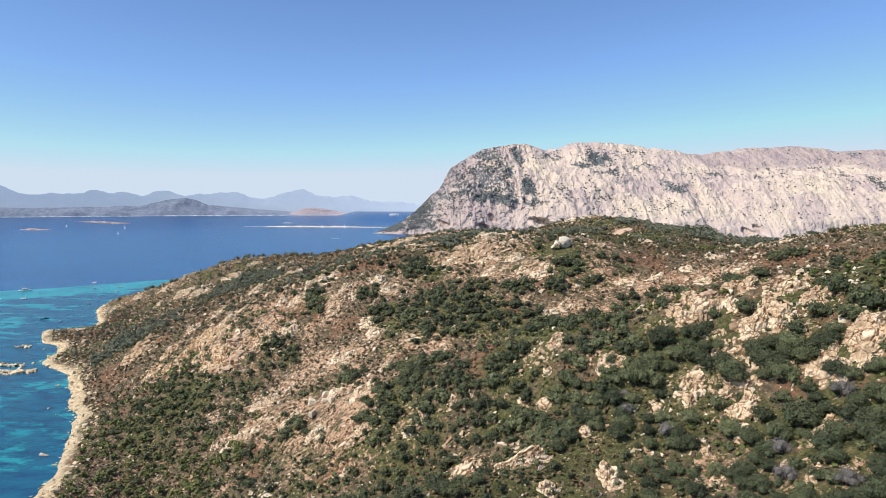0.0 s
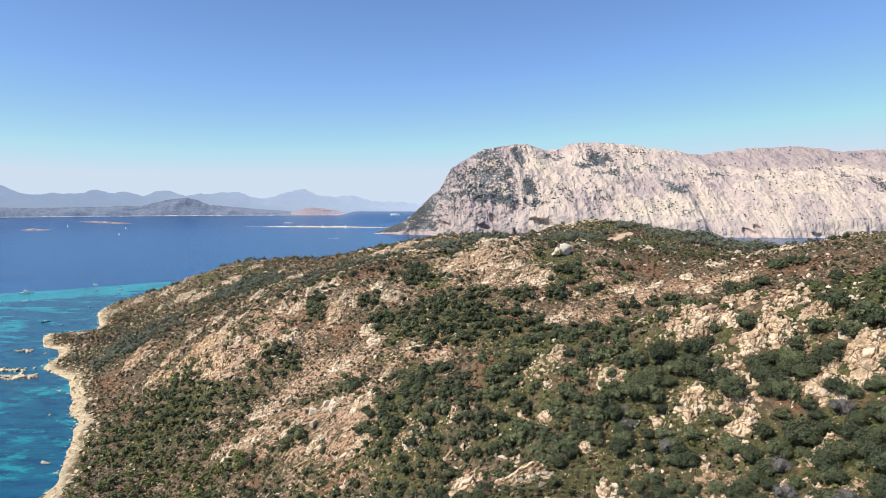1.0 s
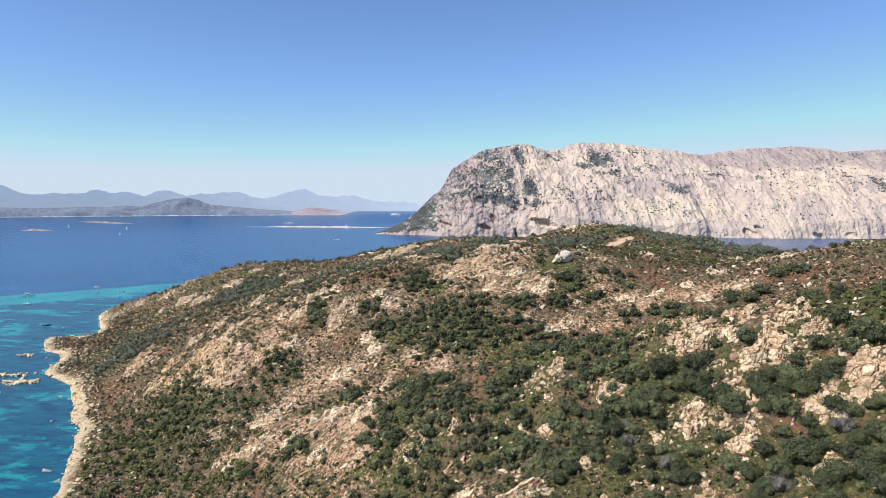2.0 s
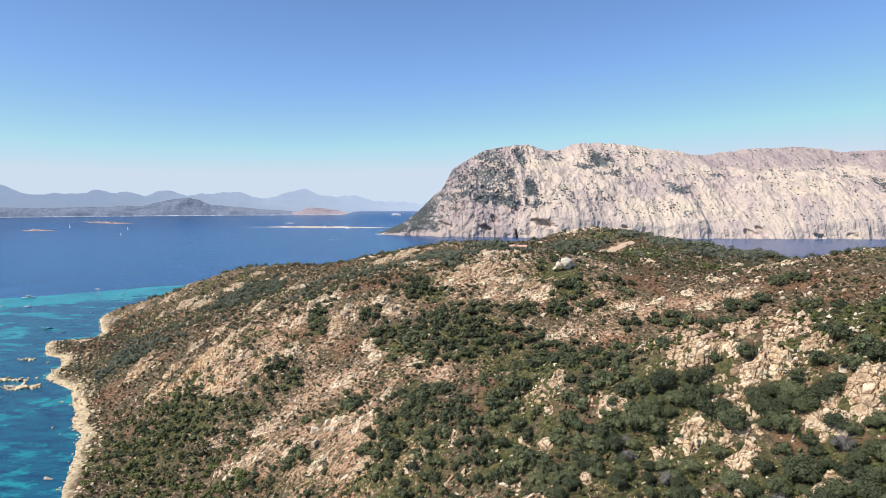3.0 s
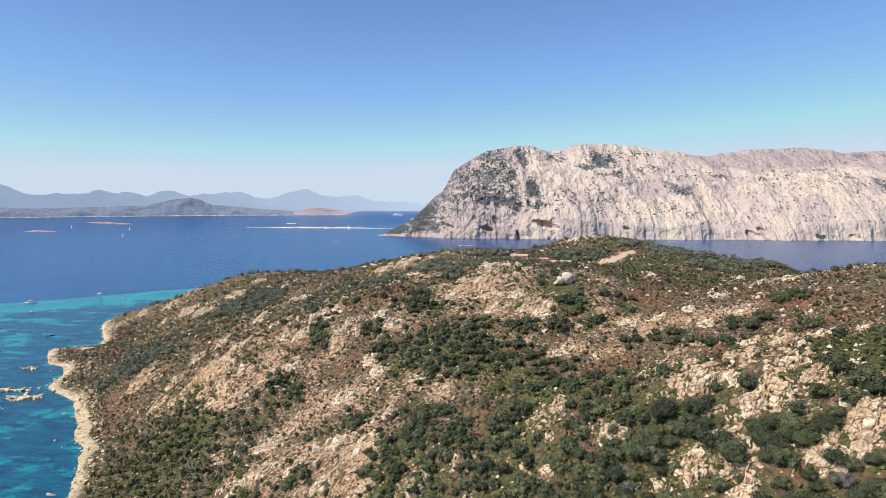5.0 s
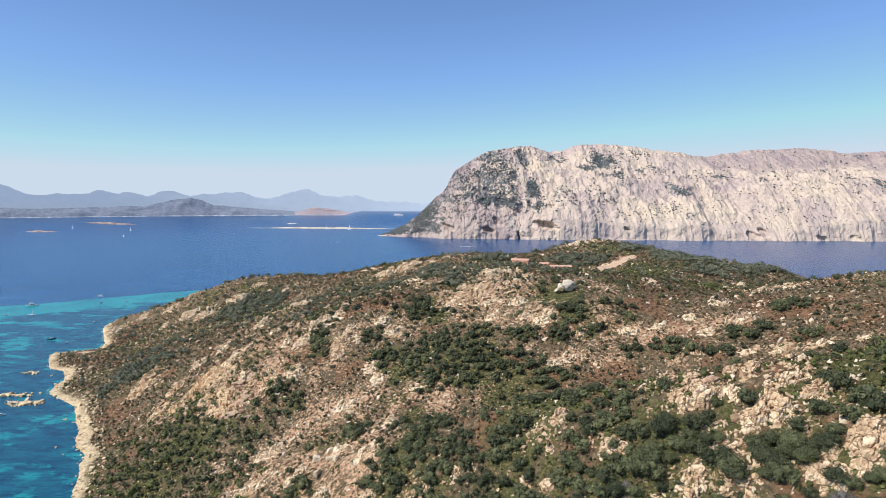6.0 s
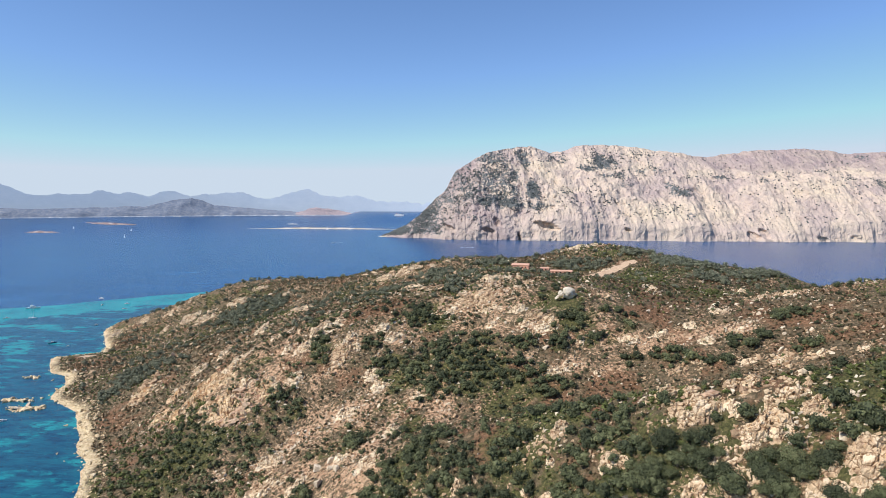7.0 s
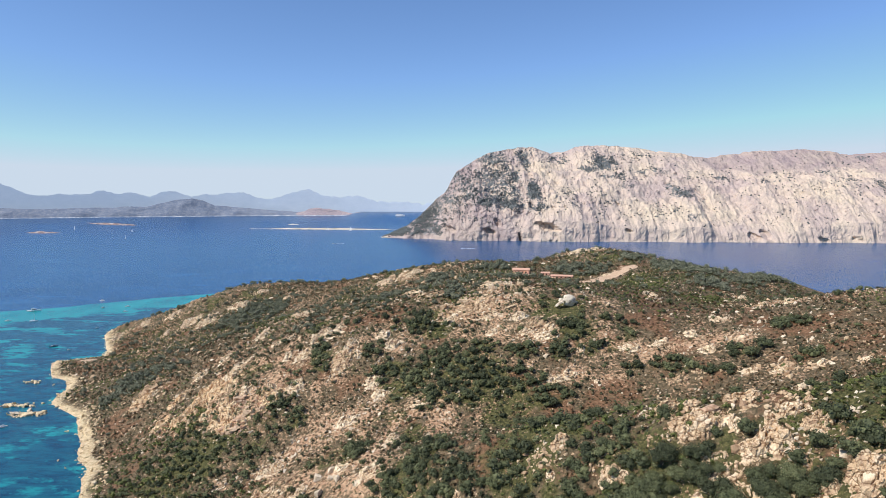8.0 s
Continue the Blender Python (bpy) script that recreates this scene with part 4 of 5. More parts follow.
far_crowns = [crown_mesh(82 + k, 4, 80, 0.085, 0.66, 0) for k in range(5)]
for kinds, mat, q, label in ((fine_crowns, LEAF, rest[y[rest] < 285], "grey-green wild olive and mastic trees on the near slope"),
                        (mid_crowns, LEAF, rest[(y[rest] >= 285) & (y[rest] < 440)], "grey-green wild olive and mastic trees covering the slopes"),
                        (far_crowns, SILVER_LEAF, rest[y[rest] >= 440], "silvery grey-green wild olive trees around the summit")):
    grove = scattered("wild_olive_grove", kinds, mat, x[q], y[q], z[q] - 0.2, tree_size[q], rng.uniform(0, 6.28, len(q)), rng.uniform(0.85, 1.15, len(q)))
    tagged(grove, label, "trees", kind="stuff")

# mastic and juniper bushes
x, y = jittered(-450, 330, 115, 860, 4.6)
stony_ = np.maximum(fields(OUTCROPS, x, y, 0.5, 4), fields(SOLID, x, y, 0.3, 3))
chance = np.clip(0.66 + 0.6 * fbm(x + 300, y, 35, 3) + 0.1 * (x < -100) * (y < 400) - 0.25 * stony_ - 0.22 * fields(BARE, x, y, 0.4, 4) + 0.2 * fields(GREENS, x, y, 0.5, 5) - 0.3 * moorland(x, y) + 0.25 * (x > -40) * (y < 262), 0.07, 0.88) * np.clip(1.35 - y / 900, 0.45, 1)
m = (rng.random(len(x)) < chance) & on_land(x, y) & seen_side(x, y)
x, y = x[m], y[m]
n = len(x)
small_crowns = [crown_mesh(90 + k, 2, 36, 0.115, 0.7, 0) for k in range(8)]
lime = 0.7 * fbm(x, y, 60, 2) + 0.3 * rng.random(n) + 0.5 * fields(GREENS, x, y, 0.6, 5) + 0.28 * (x < -92) * (y < 400) > 0.44
close = (y + 0.3 * np.abs(x - 60) < 238) & (np.abs(x) < 0.74 * y)
close_crowns = [crown_mesh(130 + k, 3, 160, 0.075, 0.7, 1) for k in range(6)]
for name, pick, mat, label in (("mastic_bushes", close & ~lime, LEAF, "dense dark green mastic bushes on the near spur"),
                               ("rockrose_bushes", close & lime, BRIGHT_LEAF, "dense light green rockrose bushes on the near spur")):
    q = np.where(pick)[0]
    ob = scattered(name, close_crowns, mat, x[q], y[q], ground_height(x[q], y[q]) - 0.15, rng.uniform(1.5, 3.7, len(q)), rng.uniform(0, 6.28, len(q)), rng.uniform(0.7, 1.05, len(q)))
    tagged(ob, label, "bushes", kind="stuff")
seaward = (x < -92) & (y < 420)
for name, pick, mat, label in (("mastic_bushes", ~lime & ~seaward, LEAF, "dark green mastic bushes scattered over the slope"),
                               ("mastic_bushes", ~lime & seaward, MASTIC_LEAF, "rounded green mastic bushes on the seaward slope"),
                               ("rockrose_bushes", lime, BRIGHT_LEAF, "light green rockrose bushes between the rocks")):
    q = np.where(pick & ~close)[0]
    ob = scattered(name, small_crowns, mat, x[q], y[q], ground_height(x[q], y[q]) - 0.15, rng.uniform(1.5, 3.7, len(q)) * np.where((x[q] < -92) & (y[q] < 400), 1.9, 1.0), rng.uniform(0, 6.28, len(q)), rng.uniform(0.7, 1.05, len(q)))
    tagged(ob, label, "bushes", kind="stuff")

# low heath
x, y = jittered(-450, 330, 115, 760, 1.75)
d = inland(x, y)
r_ = fields(OUTCROPS, x, y, 0.5)
b_ = fields(BARE, x, y, 0.4, 4)
chance = np.clip(0.72 + 0.5 * fbm(x, y, 70, 3) - 0.3 * r_ - 0.3 * b_ + 0.2 * fields(RUST, x, y, 0.6, 8) - 0.3 * fields(SOLID, x, y, 0.3, 3), 0.2, 0.92) * np.clip(1.7 - y / 330, 0.5, 1)
m = (rng.random(len(x)) < chance) & on_land(x, y, 8.5) & seen_side(x, y)
x, y = x[m], y[m]
n = len(x)
tufts = [tuft(k, 4) for k in range(10)]
kind_ = fbm(x + 700, y, 50, 3) + rng.normal(0, 0.16, n) - 0.3 * moorland(x, y) + 0.5 * fields(GREENS, x, y, 0.6, 5) - 0.4 * fields(RUST, x, y, 0.6, 8)
for name, pick, mat, label in (("heath_shrubs", kind_ < 0.06, HEATH_LEAF, "low dry brown heath shrubs"),
                               ("green_shrubs", (kind_ >= 0.06) & (kind_ < 0.20), LEAF, "low green cushion shrubs"),
                               ("spurge_shrubs", kind_ >= 0.20, BRIGHT_LEAF, "low light green spurge shrubs")):
    q = np.where(pick)[0]
    ob = scattered(name, tufts, mat, x[q], y[q], ground_height(x[q], y[q]) - 0.05, rng.uniform(0.8, 2.3, len(q)) * np.where(y[q] > 400, 1.3, 1.0), rng.uniform(0, 6.28, len(q)), rng.uniform(0.7, 1.2, len(q)))
    tagged(ob, label, "shrubs", kind="stuff")

# granite blocks: slabs that dip the same way, thick on the outcrops
blocks = [block(k, 12, (0.55, 0.8, 1.1)[k % 3], 6.0) for k in range(15)]
x, y = jittered(-450, 330, 112, 860, 2.0)
fx, fy = jittered(-260, 200, 150, 500, 1.25)   # closer set where the rock crops out whole
fm = fields(SOLID, fx, fy, 0.6, 3) > 0.25
x, y = np.concatenate([x, fx[fm]]), np.concatenate([y, fy[fm]])
r_ = fields(OUTCROPS, x, y, 0.8)
b_ = fields(BARE, x, y, 0.3, 4)
vein = 1 - 2.2 * np.abs(fbm(x, y * 1.3, 38, 4, 0.55))
s_ = fields(SOLID, x, y, 0.6, 3)
near_rock = fields([(p, q, u * 1.8, v * 1.8) for p, q, u, v in OUTCROPS], x, y, 0.8, 6)
chance = (0.03 + 0.34 * r_ + 0.16 * near_rock * (vein > 0.3) + 0.10 * (vein > 0.8) + 0.22 * b_ + 0.22 * s_ + 0.16 * (y > 560) * (vein > 0.4) + 0.07 * (y > 430) * (x < 60)) * np.clip(1.3 - y / 1100, 0.5, 1) * np.where((x > 60) & (y < 262), 0.4, 1.0)
m = (rng.random(len(x)) < chance) & on_land(x, y, 10) & seen_side(x, y)
x, y, r_, s_ = x[m], y[m], r_[m], s_[m]
n = len(x)
size = np.exp(rng.normal(-0.1, 0.42, n)) * (0.85 + 0.7 * r_ * rng.random(n) + 0.8 * s_ * rng.random(n) ** 2) * np.where((y > 430) & (x < 60), 1.55, 1.0) + 0.3
turn, tilt = rng.normal(0.3, 0.5, n), rng.normal(-0.24, 0.25, n)
z = ground_height(x, y) + 0.05 * size + 1.2 * s_
score = y + 0.7 * np.abs(x - 60) - 25 * size
order = np.argsort(score)
near, rest = order[:280], order[280:]
block_data = [array_mesh("boulder", v, f, GRANITE) for v, f in blocks]
for i in near:
    ob = new("boulder", block_data[int(rng.integers(len(blocks)))])
    s = float(size[i]) * 0.7
    ob.matrix_world = pose(x[i], y[i], z[i], 0, math.degrees(tilt[i]), math.degrees(turn[i])) @ Matrix.Diagonal((s, s, s, 1))
    tagged(ob, "angular tan granite boulder on the scrubby slope", "boulder", "granite boulders on the slope")
red = (np.hypot((x - -125) / 34, (y - 372) / 26) < 1)
for name, pick, mat, label in (("granite_rocks", ~red, GRANITE, "weathered tan granite blocks strewn over the slope"),
                               ("rusty_granite_rocks", red, RED_GRANITE, "rusty orange granite outcrop of broken blocks")):
    q = rest[pick[rest]]
    ob = scattered(name, blocks, mat, x[q], y[q], z[q], size[q], turn[q], None, tilt[q])
    tagged(ob, label, "rocks", kind="stuff")

# loose pale stones on the bare grit and round the outcrops
x, y = jittered(-430, 260, 150, 720, 1.55)
b_ = fields(BARE, x, y, 0.6, 5)
r_ = fields([(p, q, u * 1.5, v * 1.5) for p, q, u, v in OUTCROPS], x, y, 0.9, 6)
drift = fbm(x + 40, y * 1.2, 16, 4, 0.6)
chance = (0.025 + 0.34 * b_ * (drift > -0.1) + 0.30 * r_ * (drift > -0.2) + 0.16 * (drift > 0.28)) * np.clip(1.5 - y / 520, 0.3, 1) * (1 - 0.8 * fields(GROVES, x, y, 0.4) * (b_ < 0.3))
m = (rng.random(len(x)) < chance) & on_land(x, y, 12) & seen_side(x, y)
x, y = x[m], y[m]
n = len(x)
chips = [block(800 + k, 7, (0.5, 0.8)[k % 2], 5.0) for k in range(12)]
ob = scattered("loose_stones", chips, PALE_GRANITE, x, y, ground_height(x, y) + 0.1, np.exp(rng.normal(0.05, 0.38, n)) * (1 + y / 900), rng.normal(0.3, 0.6, n), None, rng.normal(-0.45, 0.35, n))
tagged(ob, "loose pale granite stones strewn over pink grit", "stones", kind="stuff")

# stones along the shore
x, y = jittered(-470, -150, 150, 850, 2.6)
d = inland(x, y)
m = (d > -2.5) & (d < 15) & (rng.random(len(x)) < np.where(d < 2, 0.35, 0.5))
x, y, d = x[m], y[m], d[m]
n = len(x)
ob = scattered("shore_rocks", blocks, SHORE_GRANITE, x, y, np.maximum(ground_height(x, y), -0.4), rng.uniform(0.7, 2.4, n) * (1 + 0.6 * (rng.random(n) < 0.15)), rng.uniform(0, 6, n), None, rng.normal(0, 0.2, n))
tagged(ob, "pale granite rocks along the waterline", "rocks", kind="stuff")


def smooth_rock(name, seed, mat, m, label, category="boulder", group="", points=13, flat=0.9, edge=7.0):
    """One large, rounded granite boulder: a hull with softened corners."""
    v, f = block(seed, points, flat, edge)
    bm = bmesh.new()
    vs = [bm.verts.new(p) for p in v]
    for t in f:
        bm.faces.new([vs[i] for i in t])
    bmesh.ops.bevel(bm, geom=bm.edges[:], offset=0.03, segments=1, affect="EDGES", profile=0.6)
    bmesh.ops.triangulate(bm, faces=bm.faces)
    ob = part(name, bm, mat, None, label)
    ob.matrix_world = m
    return tagged(ob, "", category, group)


def rock_at(seed, x, y, w, d_, h, turn=0.0, tilt=0.0, lift=0.3, mat=None, label="", name="boulder", group="", flat=0.9, points=13, edge=7.0):
    z = float(ground_height(np.array([x]), np.array([y]))[0])
    return smooth_rock(name, seed, mat or PALE_GRANITE, pose(x, y, z + lift * h, 0, tilt, turn) @ Matrix.Diagonal((w / 1.2, d_ / 0.9, h / flat, 1)), label, "boulder", group, points, flat, edge)


# the great pale boulder below the summit, with a leaning slab beside it
rock_at(401, 76.6, 399, 8.6, 7.6, 8.2, 10, 4, 0.36, mat=WHITE_GRANITE, points=60, edge=2.6, label="huge pale rounded granite boulder with a dark hollow beneath")
rock_at(402, 70.6, 396.2, 7.4, 4.2, 1.6, -8, -36, 2.1, mat=WHITE_GRANITE, points=30, edge=4.0, label="pale granite slab leaning on a huge boulder")
rock_at(403, 81, 399, 4, 3, 2.4, 30, 0, 0.3, mat=WHITE_GRANITE, label="small pale granite boulder beside a huge one")
rock_at(404, 73, 404, 4.0, 3, 3.2, 30, 10, 0.4, mat=WHITE_GRANITE, label="pale granite boulder behind a leaning slab")
for k, (bx, by, w, h) in enumerate([(-63, 297, 4.6, 3.9), (-56, 297, 4.2, 3.4), (-60, 284, 4.4, 3.6), (-52, 288, 3.6, 3.4), (-55.5, 291, 3.2, 2.8), (-68, 289, 3.0, 2.2)]):
    rock_at(430 + k, bx, by, w, w * 0.8, h, 40 * k, 5 - 4 * k, 0.33, points=15, edge=6.0, label="pale rounded granite boulder on stony ground", group="pale boulders on stony ground")
slab_data = [array_mesh("ledge_rock", *block(700 + k, 14, 0.42, 7.0), GRANITE) for k in range(10)]
rusty_data = [array_mesh("ledge_rock", *block(720 + k, 14, 0.7, 6.0), RED_GRANITE) for k in range(8)]


def slab_ledge(cx, cy, count, rx, ry, long_, turn, tilt, lift=0.4, data=slab_data, label="cracked tan granite slab in a dipping rock ledge"):
    """A ledge of cracked slabs that dip the same way, one over another."""
    r = random.Random(int(cx * 7 + cy))
    for k in range(count):
        px, py = cx + r.gauss(0, rx * 0.55), cy + r.gauss(0, ry * 0.55)
        w = long_ * r.uniform(0.4, 0.95)
        z = float(ground_height(np.array([px]), np.array([py]))[0])
        ob = new("ledge_rock", r.choice(data))
        ob.matrix_world = pose(px, py, z + lift + r.uniform(0, 0.35) * w * 0.5, r.gauss(0, 8), tilt + r.gauss(0, 6), turn + r.gauss(0, 9)) @ Matrix.Diagonal((w * 1.35, w * r.uniform(0.45, 0.8), w * r.uniform(0.5, 0.95), 1))
        tagged(ob, label, "rock", "rocks of the ledges")


for cx, cy, count, rx, ry, long_, turn, tilt in [(116, 171, 8, 5, 3.5, 5.5, 6, -28), (111, 167, 4, 4, 2.5, 4.0, 0, -32), (121, 175, 4, 4, 3, 5.0, 10, -24), (106, 203, 6, 9, 6, 4.2, 8, -30),
                                                 (97, 197, 5, 7, 5, 4.2, 4, -34), (89, 194, 5, 6, 4, 4.0, 0, -36), (80, 209, 3, 6, 3, 3.6, 8, -24), (72, 211, 3, 6, 3, 3.4, 12, -20),
                                                 (76, 186, 5, 5, 3, 3.4, 20, -38), (86, 181, 3, 5, 3, 3.4, 10, -30), (104, 171, 4, 5, 3, 3.4, 5, -28), (35, 229, 7, 4, 2.5, 3.6, 25, -42),
                                                 (54, 214, 5, 4, 2.5, 3.2, 15, -30), (9, 236, 4, 2, 1.5, 3.0, 60, -60), (5, 221, 6, 4, 2.5, 3.2, 20, -35), (-16, 348, 6, 6, 4, 3.6, 10, -25)]:
    slab_ledge(cx, cy, (count + 1) // 2, rx, ry, long_, turn, tilt)
for cx, cy, count, rx, ry, long_, turn, tilt in [(-122, 372, 6, 12, 5, 5.0, 10, -15), (-136, 384, 4, 9, 7, 5.0, 0, -10), (-128, 366, 5, 10, 3, 4.5, 5, -20)]:
    slab_ledge(cx, cy, count, rx, ry, long_, turn, tilt, 1.8, rusty_data, "rusty orange granite block of a broken outcrop")
for cx, cy, count, rx, ry, long_, turn, tilt in [(-150, 395, 5, 9, 9, 4.6, 15, -20), (-90, 310, 6, 12, 10, 4.0, 5, -15), (-67, 396, 4, 9, 7, 4.2, 10, -20), (-91, 398, 4, 10, 7, 4.2, 15, -20),
                                                 (-62, 292, 8, 8, 8, 3.4, 20, -10), (11, 426, 12, 16, 7, 4.6, 0, -15), (52, 386, 8, 10, 4, 4.2, 5, -10), (28, 408, 9, 12, 6, 4.2, 5, -15),
                                                 (-170, 406, 8, 6, 10, 4.2, 20, -20), (-238, 486, 7, 6, 9, 4.0, 20, -15), (-12, 458, 9, 14, 8, 4.6, 0, -10), (-57, 455, 8, 14, 8, 4.6, 0, -10)]:
    slab_ledge(cx, cy, count, rx, ry, long_, turn, tilt, 0.6)


def pick_at(a, b):
    return TABLE[(np.asarray(a, int) * 37 + 11) % 256, (np.asarray(b, int) * 91 + 5) % 256]


def largest(mask):
    """The largest patch of touching cells of a grid."""
    mark = np.where(mask, np.arange(1, mask.size + 1).reshape(mask.shape), 0)
    while True:
        wide = np.pad(mark, 1)
        grown = np.where(mask, np.max([mark, wide[:-2, 1:-1], wide[2:, 1:-1], wide[1:-1, :-2], wide[1:-1, 2:]], 0), 0)
        if (grown == mark).all():
            return mark == np.bincount(mark[mask]).argmax()
        mark = grown


def crag(cx, cy, rx, ry, mat, label, step, tall):
    """An outcrop of fissured rock: dipping layers, broken crosswise into blocks, with its ragged rim under the soil."""
    seed = int(cx * 13 + cy * 7) % 200
    ang = math.radians(30 + 16 * math.sin(seed))
    u, v = np.meshgrid(np.arange(-rx * 1.25, rx * 1.25, step), np.arange(-ry * 1.3, ry * 1.3, step))
    wx, wy = cx + u, cy + v
    a, b = u * math.cos(ang) + v * math.sin(ang), -u * math.sin(ang) + v * math.cos(ang)
    a = a + 1.1 * fbm(wx + 31, wy, 4.5, 4, 0.55)
    b = b + 1.3 * fbm(wx, wy + 17, 5.0, 4, 0.55)
    thick, long_ = 0.95 + 0.5 * step, 5.5
    cut = 1.5 if step < 0.4 else 1.1
    inside = 0.95 - np.hypot(u / rx, v / ry) + 0.95 * fbm(wx, wy, 9, 4, 0.6) + 0.55 * fbm(wx + 70, wy, 3.4, 2, 0.5)
    env = smooth(0.0, 0.7, inside)
    dome = tall * env * (0.9 + 0.10 * min(rx, 12)) + tall * env * 1.8 * fbm(wx + 90, wy, 6, 4, 0.6)
    q = (dome + 0.30 * a + 0.32 * b) / thick + 0.5 * fbm(wx, wy + 40, 8, 2)
    layer = np.floor(q)
    part_v = q - layer
    cell = np.floor(a / long_ + pick_at(layer + seed, layer))
    part_u = a / long_ + pick_at(layer + seed, layer) - cell
    rise = pick_at(layer + 3 * seed, cell + 7)
    h = dome + thick * (smooth(0.55, 0.95, part_v) - part_v) * env + env * 0.55 * (rise - 0.4)
    shove = 0.55 * env * thick * (smooth(0.45, 0.95, part_v) - 0.5)
    h = h - env * cut * (part_u < 0.10) - env * cut * ((part_v > 0.36) & (part_v < 0.60)) + 0.12 * fbm(wx, wy, 1.5, 3, 0.6)
    h = np.where(inside < 0.03, -1.2, h)
    z = ground_height(wx, wy) + h
    verts = np.stack([wx + 0.25 * fbm(wx, wy + 60, 2.0, 2), wy - 0.2 * np.maximum(h, 0) - shove, z], -1).reshape(-1, 3)
    keep = grid_faces(*u.shape)
    ok = largest((inside.ravel() > -0.12)[keep].any(1).reshape(u.shape[0] - 1, u.shape[1] - 1)).ravel()
    used, faces = np.unique(keep[ok], return_inverse=True)
    ob = new("rock_outcrop", array_mesh("rock_outcrop", verts[used], faces.reshape(-1, 4), mat, {"tone": rise.ravel()[used]}))
    return tagged(ob, label, "rock outcrop", "granite outcrops on the slope")


for places, mat, label, step, tall in ((NEAR_CRAGS + LOW_CRAGS, WARM_CRAG, "small fissured tan granite outcrop among olive trees", 0.3, 1.25),
                                       (SPUR_CRAGS, WARM_CRAG, "fissured tan granite outcrop in dipping layers on the spur", 0.3, 1.6),
                                       (ROCK_SUMMIT + ROCK_MOOR, CRAG, "weathered cream granite outcrop among heath and bushes", 0.5, 1.2),
                                       (ROCK_SEAWARD + ROCK_MIDDLE, CRAG, "cracked cream granite outcrop on the scrubby seaward slope", 0.5, 1.4),
                                       (RUSTY_CRAGS + [(p, q, u * 1.25, v * 1.2) for p, q, u, v in ROCK_FACE], RUSTY_CRAG, "great rusty orange granite outcrop on the seaward slope", 0.5, 1.6)):
    for cx, cy, rx, ry in places:
        if places is SPUR_CRAGS:
            rx, ry = 1.35 * rx, max(1.35 * ry, 4.2)
        far = 0.8 if places[-1] is ROCK_MOOR[-1] or cx < -150 and cy > 600 else 1.0
        crag(cx, cy, max(rx * far, 2.6), max(min(ry, 1.15 * rx) * far, 3.0), mat, label, step, tall)
crag(45.5, 394, 6.2, 4.6, CRAG, "pale cracked granite slab among green scrub", 0.4, 2.2)
for k, (bx, by, w, h, tilt_, lift) in enumerate([(84.6, 207.5, 2.6, 2.2, 0, 0.4), (90.4, 208.4, 2.8, 2.2, 0, 0.4), (87.5, 208.2, 6.6, 1.7, -6, 1.5)]):
    rock_at(470 + k, bx, by, w, w * 0.6, h, 6 * k, tilt_, lift, RED_GRANITE, "rusty granite block around a shallow rock shelter", group="blocks of a rock shelter", flat=0.75)
for k, (bx, by, w, h) in enumerate([(160, 668, 7, 3.6), (166, 670, 5, 3), (171, 672, 6, 4), (176, 670, 4, 3), (150, 668, 5, 3), (142, 665, 4, 2.4), (182, 668, 4, 3), (135, 662, 5, 3), (126, 658, 4, 2), (-80, 690, 10, 2.6), (-90, 694, 8, 2.6), (-72, 690, 6, 2), (-300, 770, 8, 5), (-318, 772, 7, 4), (-270, 765, 7, 4)]):
    rock_at(520 + k, bx, by, w, w * 0.6, h, 35 * k, 5, 0.3, GRANITE, "tan granite rock standing on the ridge line", group="rocks on the ridge line")
for k, (bx, by, w, h) in enumerate([(-352, 502, 14, 3.2), (-342, 499, 12, 4.0), (-334, 503, 9, 3.0), (-346, 508, 10, 2.6), (-372, 524, 16, 2.6), (-360, 521, 9, 2.4), (-384, 522, 9, 1.8),
                                    (-398, 590, 5, 2.2), (-391, 589, 4.5, 2.0), (-403, 591, 3, 1.4), (-288, 464, 4, 1.6), (-372, 582, 3, 1.3), (-262, 412, 3.5, 1.4), (-250, 400, 3, 1.2), (-322, 522, 6, 2.2), (-216, 334, 6, 2.4), (-330, 520, 4, 1.6)]):
    smooth_rock("sea_rock", 550 + k, PALE_GRANITE if k % 3 == 0 else SHORE_GRANITE, pose(bx, by, h * 0.15, 6 * (k % 3) - 6, 9 - 6 * (k % 4), 37 * k) @ Matrix.Diagonal((w / 1.3, w * (0.4 + 0.1 * (k % 3)), h * 1.3, 1)),
                "pale granite rock standing in the shallows", "rock", "rocks in the shallows", 13)


x, y = np.concatenate([rng.normal(-344, 9, 60), rng.normal(-368, 9, 45), rng.normal(-396, 5, 14)]), np.concatenate([rng.normal(501, 3.2, 60), rng.normal(523, 2.6, 45), rng.normal(590, 2, 14)])
reef = scattered("reef_rocks", blocks, SHORE_GRANITE, x, y, rng.uniform(-0.4, 0.7, len(x)), rng.uniform(1.2, 3.6, len(x)), rng.uniform(0, 6, len(x)), None, rng.normal(0, 0.3, len(x)))
tagged(reef, "broken granite blocks of a reef awash in the shallows", "rocks", kind="stuff")


